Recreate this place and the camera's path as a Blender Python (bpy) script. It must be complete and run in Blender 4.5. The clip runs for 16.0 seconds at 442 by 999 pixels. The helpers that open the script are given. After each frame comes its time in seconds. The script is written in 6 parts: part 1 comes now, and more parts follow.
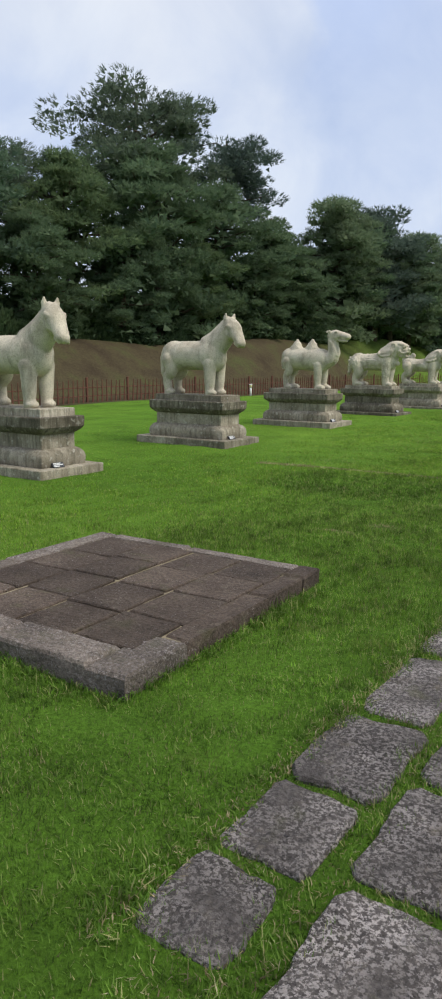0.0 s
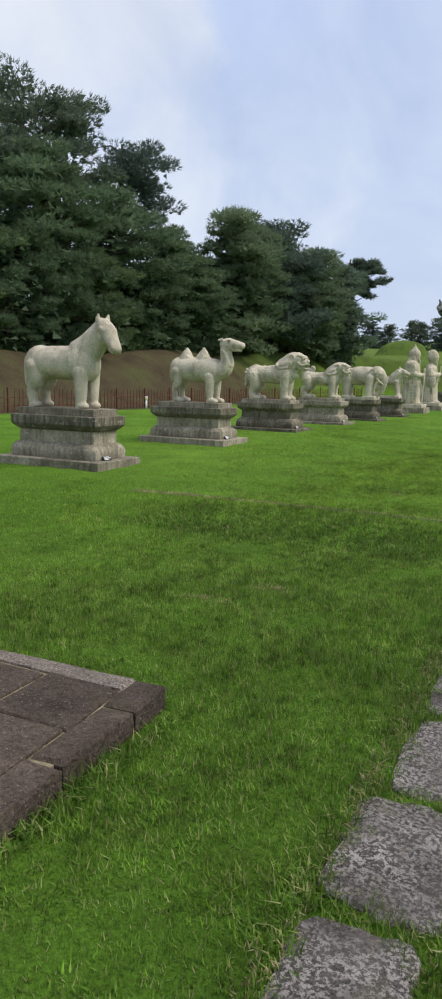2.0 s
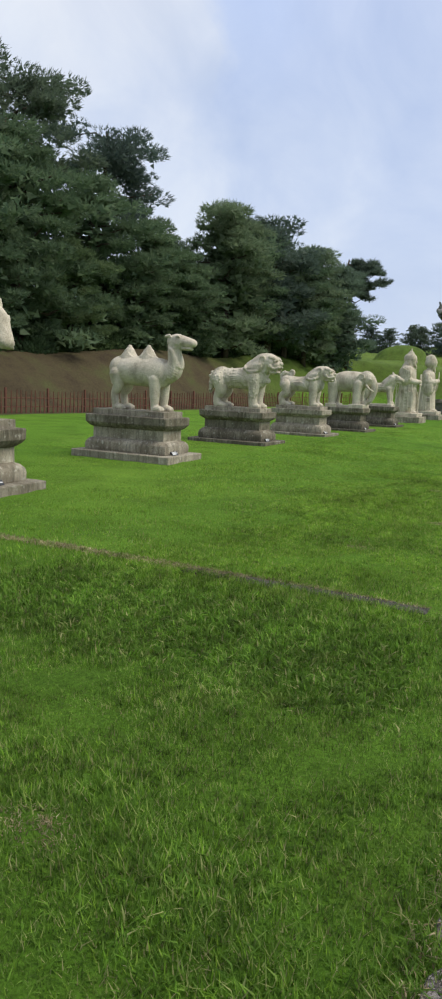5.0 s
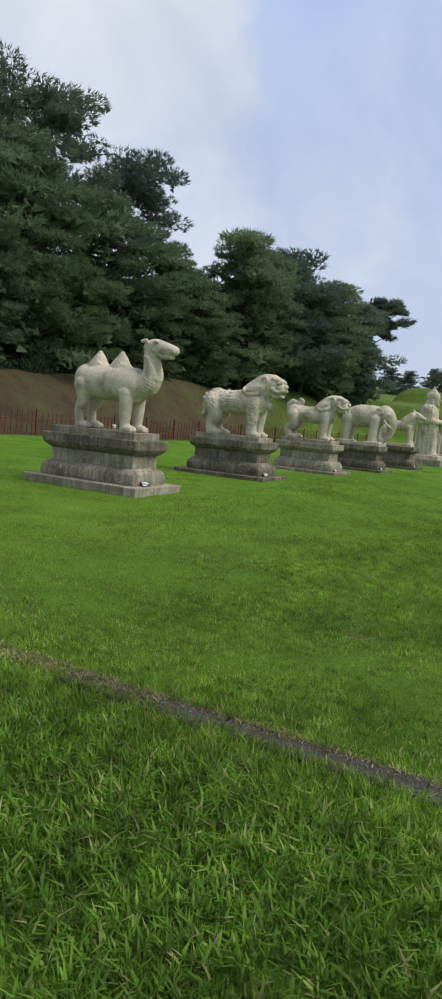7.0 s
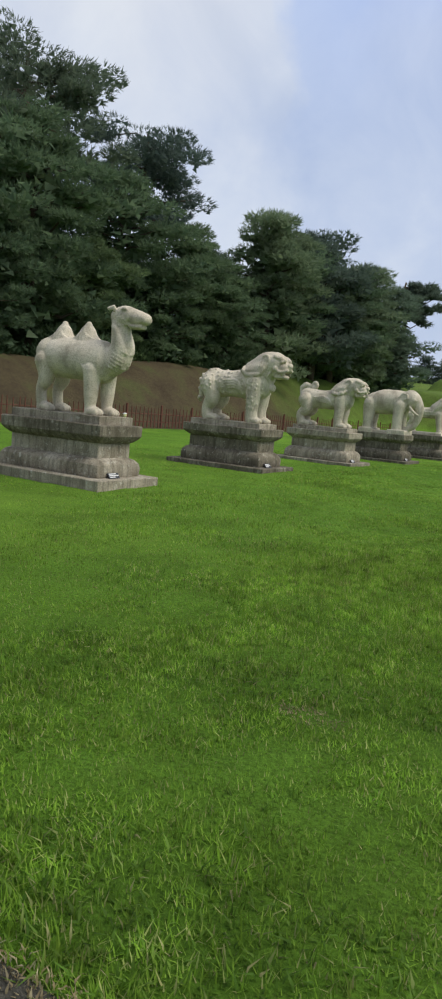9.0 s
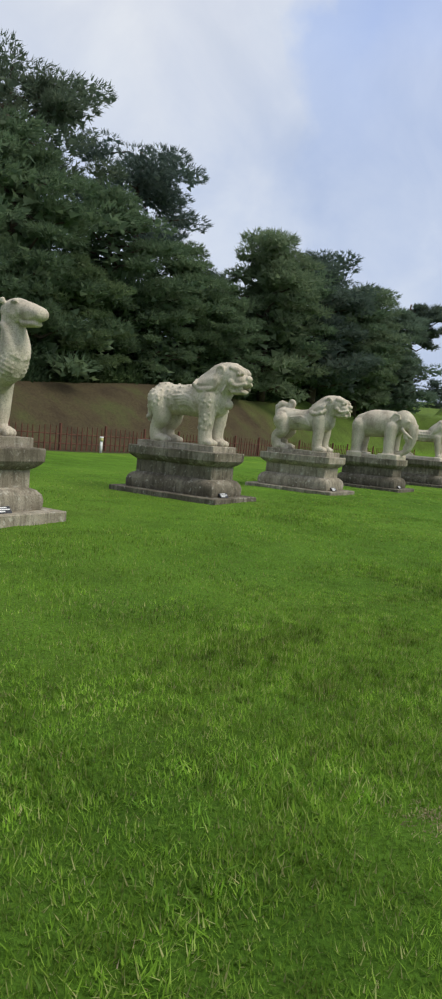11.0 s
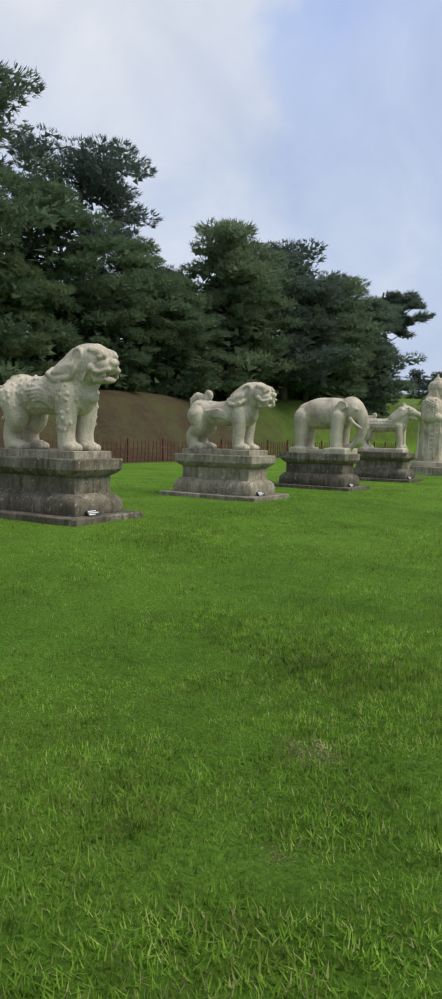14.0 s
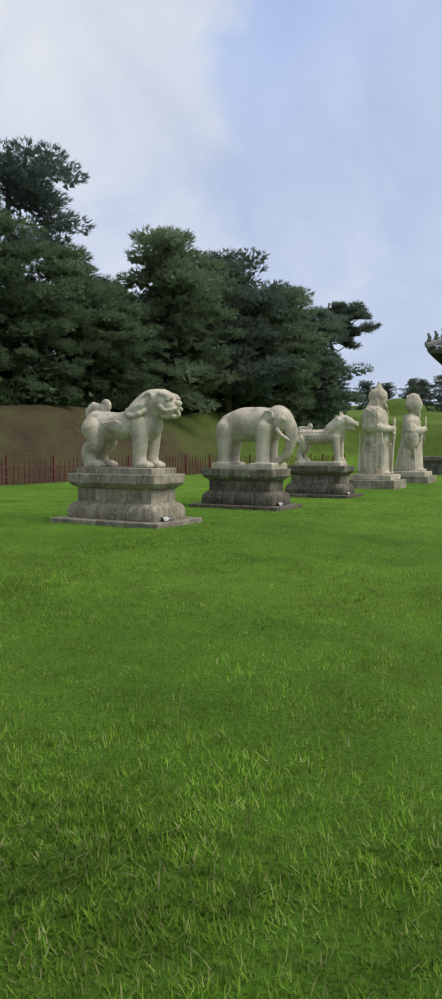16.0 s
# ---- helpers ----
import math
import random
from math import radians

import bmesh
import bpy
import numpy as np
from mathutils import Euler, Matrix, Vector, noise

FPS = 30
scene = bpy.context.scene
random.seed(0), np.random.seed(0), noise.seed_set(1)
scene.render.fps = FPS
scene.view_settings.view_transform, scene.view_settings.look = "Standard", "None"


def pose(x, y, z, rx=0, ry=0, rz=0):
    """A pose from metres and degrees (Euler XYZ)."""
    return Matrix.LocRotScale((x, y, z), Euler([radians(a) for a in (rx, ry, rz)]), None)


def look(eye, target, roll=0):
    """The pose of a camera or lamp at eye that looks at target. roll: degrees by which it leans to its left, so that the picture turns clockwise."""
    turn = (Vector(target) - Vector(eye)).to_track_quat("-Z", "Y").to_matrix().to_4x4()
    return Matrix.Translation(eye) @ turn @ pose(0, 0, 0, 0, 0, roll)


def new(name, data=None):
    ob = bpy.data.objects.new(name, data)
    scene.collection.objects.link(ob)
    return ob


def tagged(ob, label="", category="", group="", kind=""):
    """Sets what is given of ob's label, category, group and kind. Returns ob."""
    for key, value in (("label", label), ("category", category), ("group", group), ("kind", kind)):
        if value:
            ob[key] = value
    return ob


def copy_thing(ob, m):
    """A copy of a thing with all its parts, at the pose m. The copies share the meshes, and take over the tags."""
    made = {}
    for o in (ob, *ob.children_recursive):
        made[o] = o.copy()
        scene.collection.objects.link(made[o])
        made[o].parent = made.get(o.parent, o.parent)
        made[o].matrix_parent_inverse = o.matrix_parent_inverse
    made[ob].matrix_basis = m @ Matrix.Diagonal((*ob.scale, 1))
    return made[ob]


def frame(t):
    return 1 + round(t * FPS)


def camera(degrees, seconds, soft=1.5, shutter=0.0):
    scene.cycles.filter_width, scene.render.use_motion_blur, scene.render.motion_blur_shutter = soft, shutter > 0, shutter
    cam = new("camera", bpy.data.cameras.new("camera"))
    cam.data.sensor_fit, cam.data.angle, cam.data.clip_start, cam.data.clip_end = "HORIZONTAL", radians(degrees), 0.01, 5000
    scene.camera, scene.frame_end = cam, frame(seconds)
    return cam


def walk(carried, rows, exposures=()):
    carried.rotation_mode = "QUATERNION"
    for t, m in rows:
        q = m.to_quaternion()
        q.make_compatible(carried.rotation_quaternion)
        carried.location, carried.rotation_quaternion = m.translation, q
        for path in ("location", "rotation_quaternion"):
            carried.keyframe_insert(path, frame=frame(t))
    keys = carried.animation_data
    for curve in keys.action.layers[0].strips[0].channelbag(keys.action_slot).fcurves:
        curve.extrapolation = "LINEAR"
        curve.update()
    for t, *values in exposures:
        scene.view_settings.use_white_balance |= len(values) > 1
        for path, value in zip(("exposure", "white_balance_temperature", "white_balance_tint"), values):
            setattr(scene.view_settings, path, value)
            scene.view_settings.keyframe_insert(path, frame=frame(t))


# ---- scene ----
cam = camera(34.5, 16.0, soft=2.4)
PATH = [
    (0, (0.479, 0.015, 1.724), (-0.642, 1.63, 1.356), 0.5),
    (0.5, (0.281, 0.49, 1.711), (-0.854, 2.103, 1.378), 0.8),
    (1, (0.069, 1.01, 1.656), (-0.972, 2.683, 1.312), 2.4),
    (1.5, (-0.122, 1.523, 1.695), (-1.039, 3.273, 1.389), 0.4),
    (2, (-0.213, 2.068, 1.687), (-1.113, 3.823, 1.357), 1.3),
    (2.5, (-0.328, 2.591, 1.669), (-1.128, 4.385, 1.298), 2.7),
    (3, (-0.385, 3.101, 1.724), (-1.155, 4.915, 1.38), 1.0),
    (3.5, (-0.409, 3.669, 1.753), (-1.308, 5.409, 1.344), -0.1),
    (4, (-0.534, 4.213, 1.733), (-1.453, 5.932, 1.285), 0.9),
    (4.5, (-0.573, 4.76, 1.745), (-1.488, 6.504, 1.394), 0.9),
    (5, (-0.612, 5.311, 1.782), (-1.512, 7.068, 1.457), 2.4),
    (5.2, (-0.647, 5.5, 1.8), (-1.515, 7.287, 1.579), 3.2),
    (7.3, (-1.437, 8.362, 1.484), (-2.389, 10.106, 1.253), 5.2),
    (7.5, (-1.444, 8.528, 1.479), (-2.417, 10.259, 1.239), 3.8),
    (8, (-1.501, 9.063, 1.451), (-2.392, 10.845, 1.279), 6.1),
    (8.5, (-1.526, 9.507, 1.435), (-2.48, 11.252, 1.223), 3.5),
    (9, (-1.547, 10.017, 1.422), (-2.573, 11.714, 1.162), 5.1),
    (9.2, (-1.574, 10.23, 1.411), (-2.569, 11.949, 1.177), 5.9),
    (11.3, (-1.751, 12.729, 1.406), (-2.828, 14.404, 1.218), 4.6),
    (11.5, (-1.742, 12.891, 1.396), (-2.816, 14.562, 1.161), 3.8),
    (12, (-1.725, 13.44, 1.407), (-2.672, 15.194, 1.245), 2.1),
    (12.5, (-1.674, 13.97, 1.398), (-2.598, 15.741, 1.299), 1.2),
    (13, (-1.684, 14.53, 1.36), (-2.675, 16.262, 1.223), 3.7),
    (13.5, (-1.701, 15.077, 1.404), (-2.752, 16.771, 1.247), 0.8),
    (14, (-1.707, 15.624, 1.38), (-2.764, 17.313, 1.203), 1.4),
    (14.5, (-1.81, 16.125, 1.388), (-2.769, 17.872, 1.224), -0.6),
    (15, (-1.862, 16.651, 1.348), (-2.825, 18.402, 1.279), 0.5),
    (15.5, (-1.901, 17.225, 1.361), (-2.881, 18.964, 1.236), 2.7),
    (16, (-1.911, 17.775, 1.409), (-2.869, 19.526, 1.274), 0.3),
]
walk(cam, [(t, look(eye, target, roll)) for t, eye, target, roll in PATH], [(0, 0.2), (5.2, 0.2), (7.3, 0.06), (16, 0.06)])

# ---- world, sun ----
SUN_ELEVATION, SUN_TURN = 52.0, 78.0   # degrees above the horizon; compass angle from +y towards +x
world = bpy.data.worlds.new("world")
scene.world = world
world.use_nodes = True
wn, wl = world.node_tree.nodes, world.node_tree.links
wn.clear()
w_out = wn.new("ShaderNodeOutputWorld")
w_sky = wn.new("ShaderNodeTexSky")
w_sky.sky_type, w_sky.sun_disc = "NISHITA", False
w_sky.sun_elevation, w_sky.sun_rotation = radians(SUN_ELEVATION), radians(SUN_TURN)
w_sky.dust_density = 2.0
w_blue = wn.new("ShaderNodeBackground")
w_blue.inputs["Strength"].default_value = 0.11
wl.new(w_sky.outputs[0], w_blue.inputs["Color"])
w_co = wn.new("ShaderNodeTexCoord")
w_big = wn.new("ShaderNodeTexNoise")
w_big.inputs["Scale"].default_value, w_big.inputs["Detail"].default_value, w_big.inputs["Roughness"].default_value = 3.4, 8.0, 0.5
w_big.inputs["Distortion"].default_value = 0.3
wl.new(w_co.outputs["Generated"], w_big.inputs["Vector"])


def w_math(op, a, b):
    n = wn.new("ShaderNodeMath")
    n.operation = op
    for sock, v in ((n.inputs[0], a), (n.inputs[1], b)):
        if isinstance(v, (int, float)):
            sock.default_value = v
        else:
            wl.new(v, sock)
    return n.outputs[0]


def w_ramp(fac, *stops):
    r = wn.new("ShaderNodeValToRGB")
    while len(r.color_ramp.elements) < len(stops):
        r.color_ramp.elements.new(0.5)
    for el, (p, c) in zip(r.color_ramp.elements, stops):
        el.position, el.color = p, (*c, 1)
    wl.new(fac, r.inputs["Fac"])
    return r.outputs["Color"]


# a bank of white cloud in the west, a blue gap beside it, thin overcast elsewhere
w_xyz = wn.new("ShaderNodeSeparateXYZ")
wl.new(w_co.outputs["Generated"], w_xyz.inputs[0])
w_off = w_math("MULTIPLY", w_math("SUBTRACT", w_big.outputs["Fac"], 0.5), 0.50)
w_side = w_math("ADD", w_math("ADD", w_math("MULTIPLY", w_xyz.outputs[0], -0.891), w_math("MULTIPLY", w_xyz.outputs[1], -0.454)), 0.5)
w_side = w_math("ADD", w_side, w_off)
w_fine = wn.new("ShaderNodeTexNoise")
w_fine.inputs["Scale"].default_value, w_fine.inputs["Detail"].default_value, w_fine.inputs["Roughness"].default_value = 5.5, 7.0, 0.55
w_fine.inputs["Distortion"].default_value = 0.6
wl.new(w_co.outputs["Generated"], w_fine.inputs["Vector"])
w_high = w_ramp(w_side, (0.0, (0.52, 0.59, 0.75)), (0.33, (0.50, 0.58, 0.78)), (0.43, (0.42, 0.525, 0.79)), (0.495, (0.45, 0.55, 0.79)), (0.53, (0.62, 0.67, 0.77)), (0.60, (0.63, 0.675, 0.77)), (0.75, (0.68, 0.715, 0.785)), (1.0, (0.60, 0.65, 0.75)))
w_haze = w_ramp(w_math("ADD", w_math("MULTIPLY", w_big.outputs["Fac"], 0.55), w_math("MULTIPLY", w_fine.outputs["Fac"], 0.45)), (0.36, (0.46, 0.545, 0.74)), (0.5, (0.52, 0.595, 0.755)), (0.64, (0.615, 0.67, 0.775)))
w_up = w_ramp(w_math("ADD", w_xyz.outputs[2], w_math("MULTIPLY", w_off, 0.5)), (0.31, (0, 0, 0)), (0.47, (1, 1, 1)))
w_mixc = wn.new("ShaderNodeMix")
w_mixc.data_type = "RGBA"
wl.new(w_up, w_mixc.inputs[0])
wl.new(w_haze, w_mixc.inputs[6])
wl.new(w_high, w_mixc.inputs[7])
w_tone = wn.new("ShaderNodeMix")
w_tone.data_type, w_tone.blend_type = "RGBA", "MULTIPLY"
w_tone.inputs[0].default_value = 1.0
wl.new(w_mixc.outputs[2], w_tone.inputs[6])
wl.new(w_ramp(w_fine.outputs["Fac"], (0.32, (0.90, 0.92, 0.95)), (0.55, (1.0, 1.0, 1.0)), (0.70, (1.08, 1.07, 1.04))), w_tone.inputs[7])
w_col = w_tone.outputs[2]
w_cloud = wn.new("ShaderNodeBackground")
w_cloud.inputs["Strength"].default_value = 1.09
wl.new(w_col, w_cloud.inputs["Color"])
w_mix = wn.new("ShaderNodeMixShader")
w_mix.inputs[0].default_value = 0.88
wl.new(w_blue.outputs[0], w_mix.inputs[1])
wl.new(w_cloud.outputs[0], w_mix.inputs[2])
wl.new(w_mix.outputs[0], w_out.inputs["Surface"])

sun_data = bpy.data.lights.new("sun", "SUN")
sun_data.energy, sun_data.angle, sun_data.color = 2.5, radians(30), (1.0, 0.94, 0.83)
sun = new("sun", sun_data)
e, a = radians(SUN_ELEVATION), radians(SUN_TURN)
sun.matrix_world = look((0, 0, 0), (-math.sin(a) * math.cos(e), -math.cos(a) * math.cos(e), -math.sin(e)))
sun.location = (20, -10, 60)

# ---- materials ----


class Mat:
    """A small builder for node materials."""

    def __init__(self, name, rough=0.8, spec=0.3):
        self.m = bpy.data.materials.new(name)
        self.m.use_nodes = True
        self.t = self.m.node_tree
        self.b = self.t.nodes["Principled BSDF"]
        self.b.inputs["Roughness"].default_value = rough
        self.b.inputs["Specular IOR Level"].default_value = spec
        self.co = self.t.nodes.new("ShaderNodeTexCoord").outputs["Object"]

    def link(self, a, b):
        self.t.links.new(a, b)

    def node(self, kind, **kw):
        n = self.t.nodes.new(kind)
        for k, v in kw.items():
            n.inputs[k.replace("_", " ")].default_value = v
        return n

    def own(self):
        """Shifts the pattern from object to object."""
        n = self.t.nodes.new("ShaderNodeVectorMath")
        n.operation = "ADD"
        self.link(self.co, n.inputs[0])
        self.link(self.math("MULTIPLY", self.each(), 53.0), n.inputs[1])
        self.co = n.outputs[0]
        return self

    def position(self):
        self.co = self.t.nodes.new("ShaderNodeNewGeometry").outputs["Position"]
        return self

    def noise(self, scale, detail=5.0, rough=0.55, squash=(1, 1, 1), shift=(0, 0, 0), bend=0.0):
        mp = self.node("ShaderNodeMapping", Scale=squash, Location=shift)
        self.link(self.co, mp.inputs["Vector"])
        n = self.node("ShaderNodeTexNoise", Scale=scale, Detail=detail, Roughness=rough, Distortion=bend)
        self.link(mp.outputs[0], n.inputs["Vector"])
        return n.outputs["Fac"]

    def ramp(self, fac, *stops):
        r = self.t.nodes.new("ShaderNodeValToRGB")
        el = r.color_ramp.elements
        while len(el) < len(stops):
            el.new(0.5)
        for e_, (p, c) in zip(el, stops):
            e_.position = p
            e_.color = (*c, 1) if isinstance(c, tuple) else (c, c, c, 1)
        self.link(fac, r.inputs["Fac"])
        return r.outputs["Color"]

    def mix(self, fac, a, b, kind="MIX"):
        n = self.t.nodes.new("ShaderNodeMix")
        n.data_type, n.blend_type = "RGBA", kind
        for sock, v in ((n.inputs[0], fac), (n.inputs[6], a), (n.inputs[7], b)):
            if isinstance(v, (int, float)):
                sock.default_value = v
            elif isinstance(v, tuple):
                sock.default_value = (*v, 1)
            else:
                self.link(v, sock)
        return n.outputs[2]

    def math(self, op, a, b):
        n = self.t.nodes.new("ShaderNodeMath")
        n.operation = op
        for sock, v in ((n.inputs[0], a), (n.inputs[1], b)):
            if isinstance(v, (int, float)):
                sock.default_value = v
            else:
                self.link(v, sock)
        return n.outputs[0]

    def xyz(self):
        n = self.t.nodes.new("ShaderNodeSeparateXYZ")
        self.link(self.co, n.inputs[0])
        return n.outputs

    def island(self):
        return self.t.nodes.new("ShaderNodeNewGeometry").outputs["Random Per Island"]

    def each(self):
        return self.t.nodes.new("ShaderNodeObjectInfo").outputs["Random"]

    def bump(self, height, strength=0.4, distance=0.01, under=None):
        n = self.node("ShaderNodeBump", Strength=strength, Distance=distance)
        self.link(height, n.inputs["Height"])
        if under is not None:
            self.link(under, n.inputs["Normal"])
        self.link(n.outputs[0], self.b.inputs["Normal"])
        return n.outputs[0]

    def colour(self, c):
        if isinstance(c, tuple):
            self.b.inputs["Base Color"].default_value = (*c, 1)
        else:
            self.link(c, self.b.inputs["Base Color"])
        return self


def statue_stone():
    k = Mat("pale carved granite", 0.85, 0.2).own()
    base = k.ramp(k.noise(3.2, 6), (0.3, (0.42, 0.365, 0.272)), (0.5, (0.56, 0.50, 0.382)), (0.72, (0.67, 0.605, 0.475)))
    speck = k.ramp(k.noise(62, 4, 0.7), (0.34, 0.52), (0.52, 1.04))
    c = k.mix(0.85, base, speck, "MULTIPLY")
    run = k.ramp(k.noise(4.0, 6, 0.65, (1, 1, 0.3), (3, 1, 0)), (0.5, 0.0), (0.68, 1.0))
    c = k.mix(k.math("MULTIPLY", run, 0.6), c, (0.16, 0.148, 0.11))
    warm = k.ramp(k.noise(2.1, 3, 0.5, (1, 1, 1), (7, 2, 4)), (0.55, 0.0), (0.7, 1.0))
    c = k.mix(k.math("MULTIPLY", warm, 0.3), c, (0.42, 0.33, 0.24))
    k.colour(c)
    b = k.bump(k.noise(9, 6, 0.6), 0.45, 0.035)
    b = k.bump(k.noise(28, 5, 0.65), 0.5, 0.016, b)
    k.bump(k.noise(80, 4), 0.5, 0.007, b)
    return k.m


def pedestal_stone(name, dark, mid_c, light, soot, pale):
    k = Mat(name, 0.9, 0.15).own()
    base = k.ramp(k.noise(2.4, 6), (0.3, dark), (0.5, mid_c), (0.70, light))
    c = k.mix(0.9, base, k.ramp(k.noise(75, 3), (0.36, 0.62), (0.52, 1.05)), "MULTIPLY")
    streak = k.ramp(k.noise(13, 6, 0.7, (1, 1, 0.12), (1, 5, 0)), (0.46, 0.0), (0.62, 1.0))
    c = k.mix(k.math("MULTIPLY", streak, soot), c, (0.066, 0.058, 0.040))
    lichen = k.ramp(k.noise(13, 5, 0.6, (1, 1, 1), (2, 8, 3)), (0.58, 0.0), (0.66, 1.0))
    c = k.mix(k.math("MULTIPLY", lichen, pale), c, (0.56, 0.54, 0.45))
    tone = k.ramp(k.each(), (0.0, 0.7), (1.0, 1.05))
    c = k.mix(1.0, c, tone, "MULTIPLY")
    k.colour(c)
    b = k.bump(k.noise(8, 6, 0.65), 0.5, 0.03)
    k.bump(k.noise(60, 4), 0.45, 0.008, b)
    return k.m


def rough_slab(name, dark, light, speck_at=0.56):
    k = Mat(name, 0.85, 0.25)
    k.position()
    base = k.ramp(k.noise(2.5, 6), (0.3, dark), (0.72, light))
    base = k.mix(0.9, base, k.ramp(k.noise(38, 5, 0.7), (0.34, 0.45), (0.6, 1.15)), "MULTIPLY")
    big = k.ramp(k.noise(58, 5, 0.75, (1, 1, 1), (2, 6, 0)), (speck_at, 0.0), (speck_at + 0.045, 1.0))
    patch = k.ramp(k.noise(2.6, 5, 0.65, (1, 1, 1), (4, 4, 0)), (0.36, 0.12), (0.62, 1.0))
    c = k.mix(k.math("MULTIPLY", big, k.math("MULTIPLY", patch, 0.85)), base, (0.50, 0.45, 0.42))
    moss = k.ramp(k.noise(4.5, 5, 0.6, (1, 1, 1), (9, 3, 0)), (0.58, 0.0), (0.7, 1.0))
    c = k.mix(k.math("MULTIPLY", moss, 0.4), c, (0.10, 0.10, 0.042))
    sand = k.ramp(k.noise(6.5, 6, 0.7, (1, 1, 1), (1, 7, 0)), (0.58, 0.0), (0.70, 1.0))
    c = k.mix(k.math("MULTIPLY", sand, 0.5), c, (0.24, 0.20, 0.15))
    c = k.mix(1.0, c, k.ramp(k.each(), (0.0, 0.72), (1.0, 1.2)), "MULTIPLY")
    k.colour(c)
    b = k.bump(k.noise(20, 6, 0.7), 1.0, 0.045)
    k.bump(k.noise(65, 4), 0.9, 0.014, b)
    return k.m


def lawn():
    k = Mat("lawn and earth", 0.95, 0.1)
    k.position()
    x, y, z = k.xyz()
    big = k.noise(0.16, 4, 0.6)
    mid_ = k.noise(1.1, 6, 0.65)
    fine = k.noise(46, 6, 0.8)
    g = k.ramp(big, (0.35, (0.094, 0.204, 0.019)), (0.5, (0.124, 0.250, 0.025)), (0.66, (0.160, 0.288, 0.033)))
    g2 = k.ramp(mid_, (0.32, 0.72), (0.5, 0.97), (0.7, 1.15))
    g = k.mix(1.0, g, g2, "MULTIPLY")
    g = k.mix(0.9, g, k.ramp(fine, (0.34, 0.38), (0.5, 0.95), (0.66, 1.42)), "MULTIPLY")
    straw = k.ramp(k.noise(3.1, 6, 0.7, (1, 1, 1), (5, 1, 0)), (0.6, 0.0), (0.74, 1.0))
    g = k.mix(k.math("MULTIPLY", straw, 0.4), g, (0.17, 0.19, 0.05))
    # shaded bank without turf: brown earth with thin dry grass
    soil = k.ramp(k.noise(0.5, 6, 0.65), (0.3, (0.056, 0.042, 0.026)), (0.5, (0.082, 0.066, 0.036)), (0.66, (0.086, 0.092, 0.036)))
    soil = k.mix(0.7, soil, k.ramp(k.noise(9, 5, 0.7), (0.3, 0.6), (0.7, 1.3)), "MULTIPLY")
    wob = k.math("MULTIPLY", k.math("SUBTRACT", k.noise(0.22, 5, 0.6), 0.5), 16.0)
    west = k.ramp(k.math("MULTIPLY", k.math("SUBTRACT", -20.6, k.math("ADD", x, k.math("MULTIPLY", wob, 0.06))), 1.0), (0.0, 0.0), (0.6, 1.0))
    south = k.ramp(k.math("MULTIPLY", k.math("SUBTRACT", k.math("ADD", 69.0, wob), y), 0.06), (0.0, 0.0), (1.0, 1.0))
    under = k.ramp(k.math("MULTIPLY", k.math("SUBTRACT", -26.0, x), 0.3), (0.0, 0.0), (1.0, 1.0))
    near = k.ramp(k.math("MULTIPLY", k.math("SUBTRACT", 92.0, y), 0.2), (0.0, 0.0), (1.0, 1.0))
    hill = k.ramp(k.math("MULTIPLY", z, 0.5), (0.3, 0.0), (0.7, 0.5))
    bare = k.math("MAXIMUM", k.math("MAXIMUM", k.math("MULTIPLY", west, south), hill), k.math("MULTIPLY", under, near))
    k.colour(k.mix(bare, g, soil))
    b = k.bump(k.noise(2.2, 5, 0.6), 0.5, 0.12)
    k.bump(fine, 0.9, 0.05, b)
    return k.m


def blades(name, lo, mid_c, hi, dry, dry_at=0.86):
    k = Mat(name, 0.6, 0.12)
    k.position()
    r = k.island()
    c = k.ramp(r, (0.0, lo), (0.45, mid_c), (0.8, hi), (dry_at + 0.12, dry))
    patch = k.ramp(k.noise(0.75, 5, 0.65), (0.32, 0.78), (0.5, 0.97), (0.7, 1.15))
    c = k.mix(1.0, c, patch, "MULTIPLY")
    c = k.mix(1.0, c, k.ramp(k.noise(9.0, 4, 0.6, (1, 1, 0.3), (3, 3, 0)), (0.36, 0.50), (0.5, 0.98), (0.66, 1.32)), "MULTIPLY")
    c = k.mix(1.0, c, k.ramp(k.noise(2.6, 4, 0.6, (1, 0.45, 0.3), (8, 3, 0)), (0.34, 0.74), (0.5, 1.0), (0.66, 1.2)), "MULTIPLY")
    straw = k.ramp(k.noise(1.9, 5, 0.7, (1, 1, 1), (5, 1, 0)), (0.58, 0.0), (0.74, 1.0))
    c = k.mix(k.math("MULTIPLY", straw, 0.55), c, (0.21, 0.225, 0.065))
    k.colour(c)
    k.b.inputs["Transmission Weight"].default_value = 0.0
    tr = k.t.nodes.new("ShaderNodeBsdfTranslucent")
    k.link(c, tr.inputs["Color"])
    mx = k.t.nodes.new("ShaderNodeMixShader")
    mx.inputs[0].default_value = 0.42
    k.link(k.b.outputs[0], mx.inputs[1])
    k.link(tr.outputs[0], mx.inputs[2])
    k.link(mx.outputs[0], k.t.nodes["Material Output"].inputs["Surface"])
    return k.m


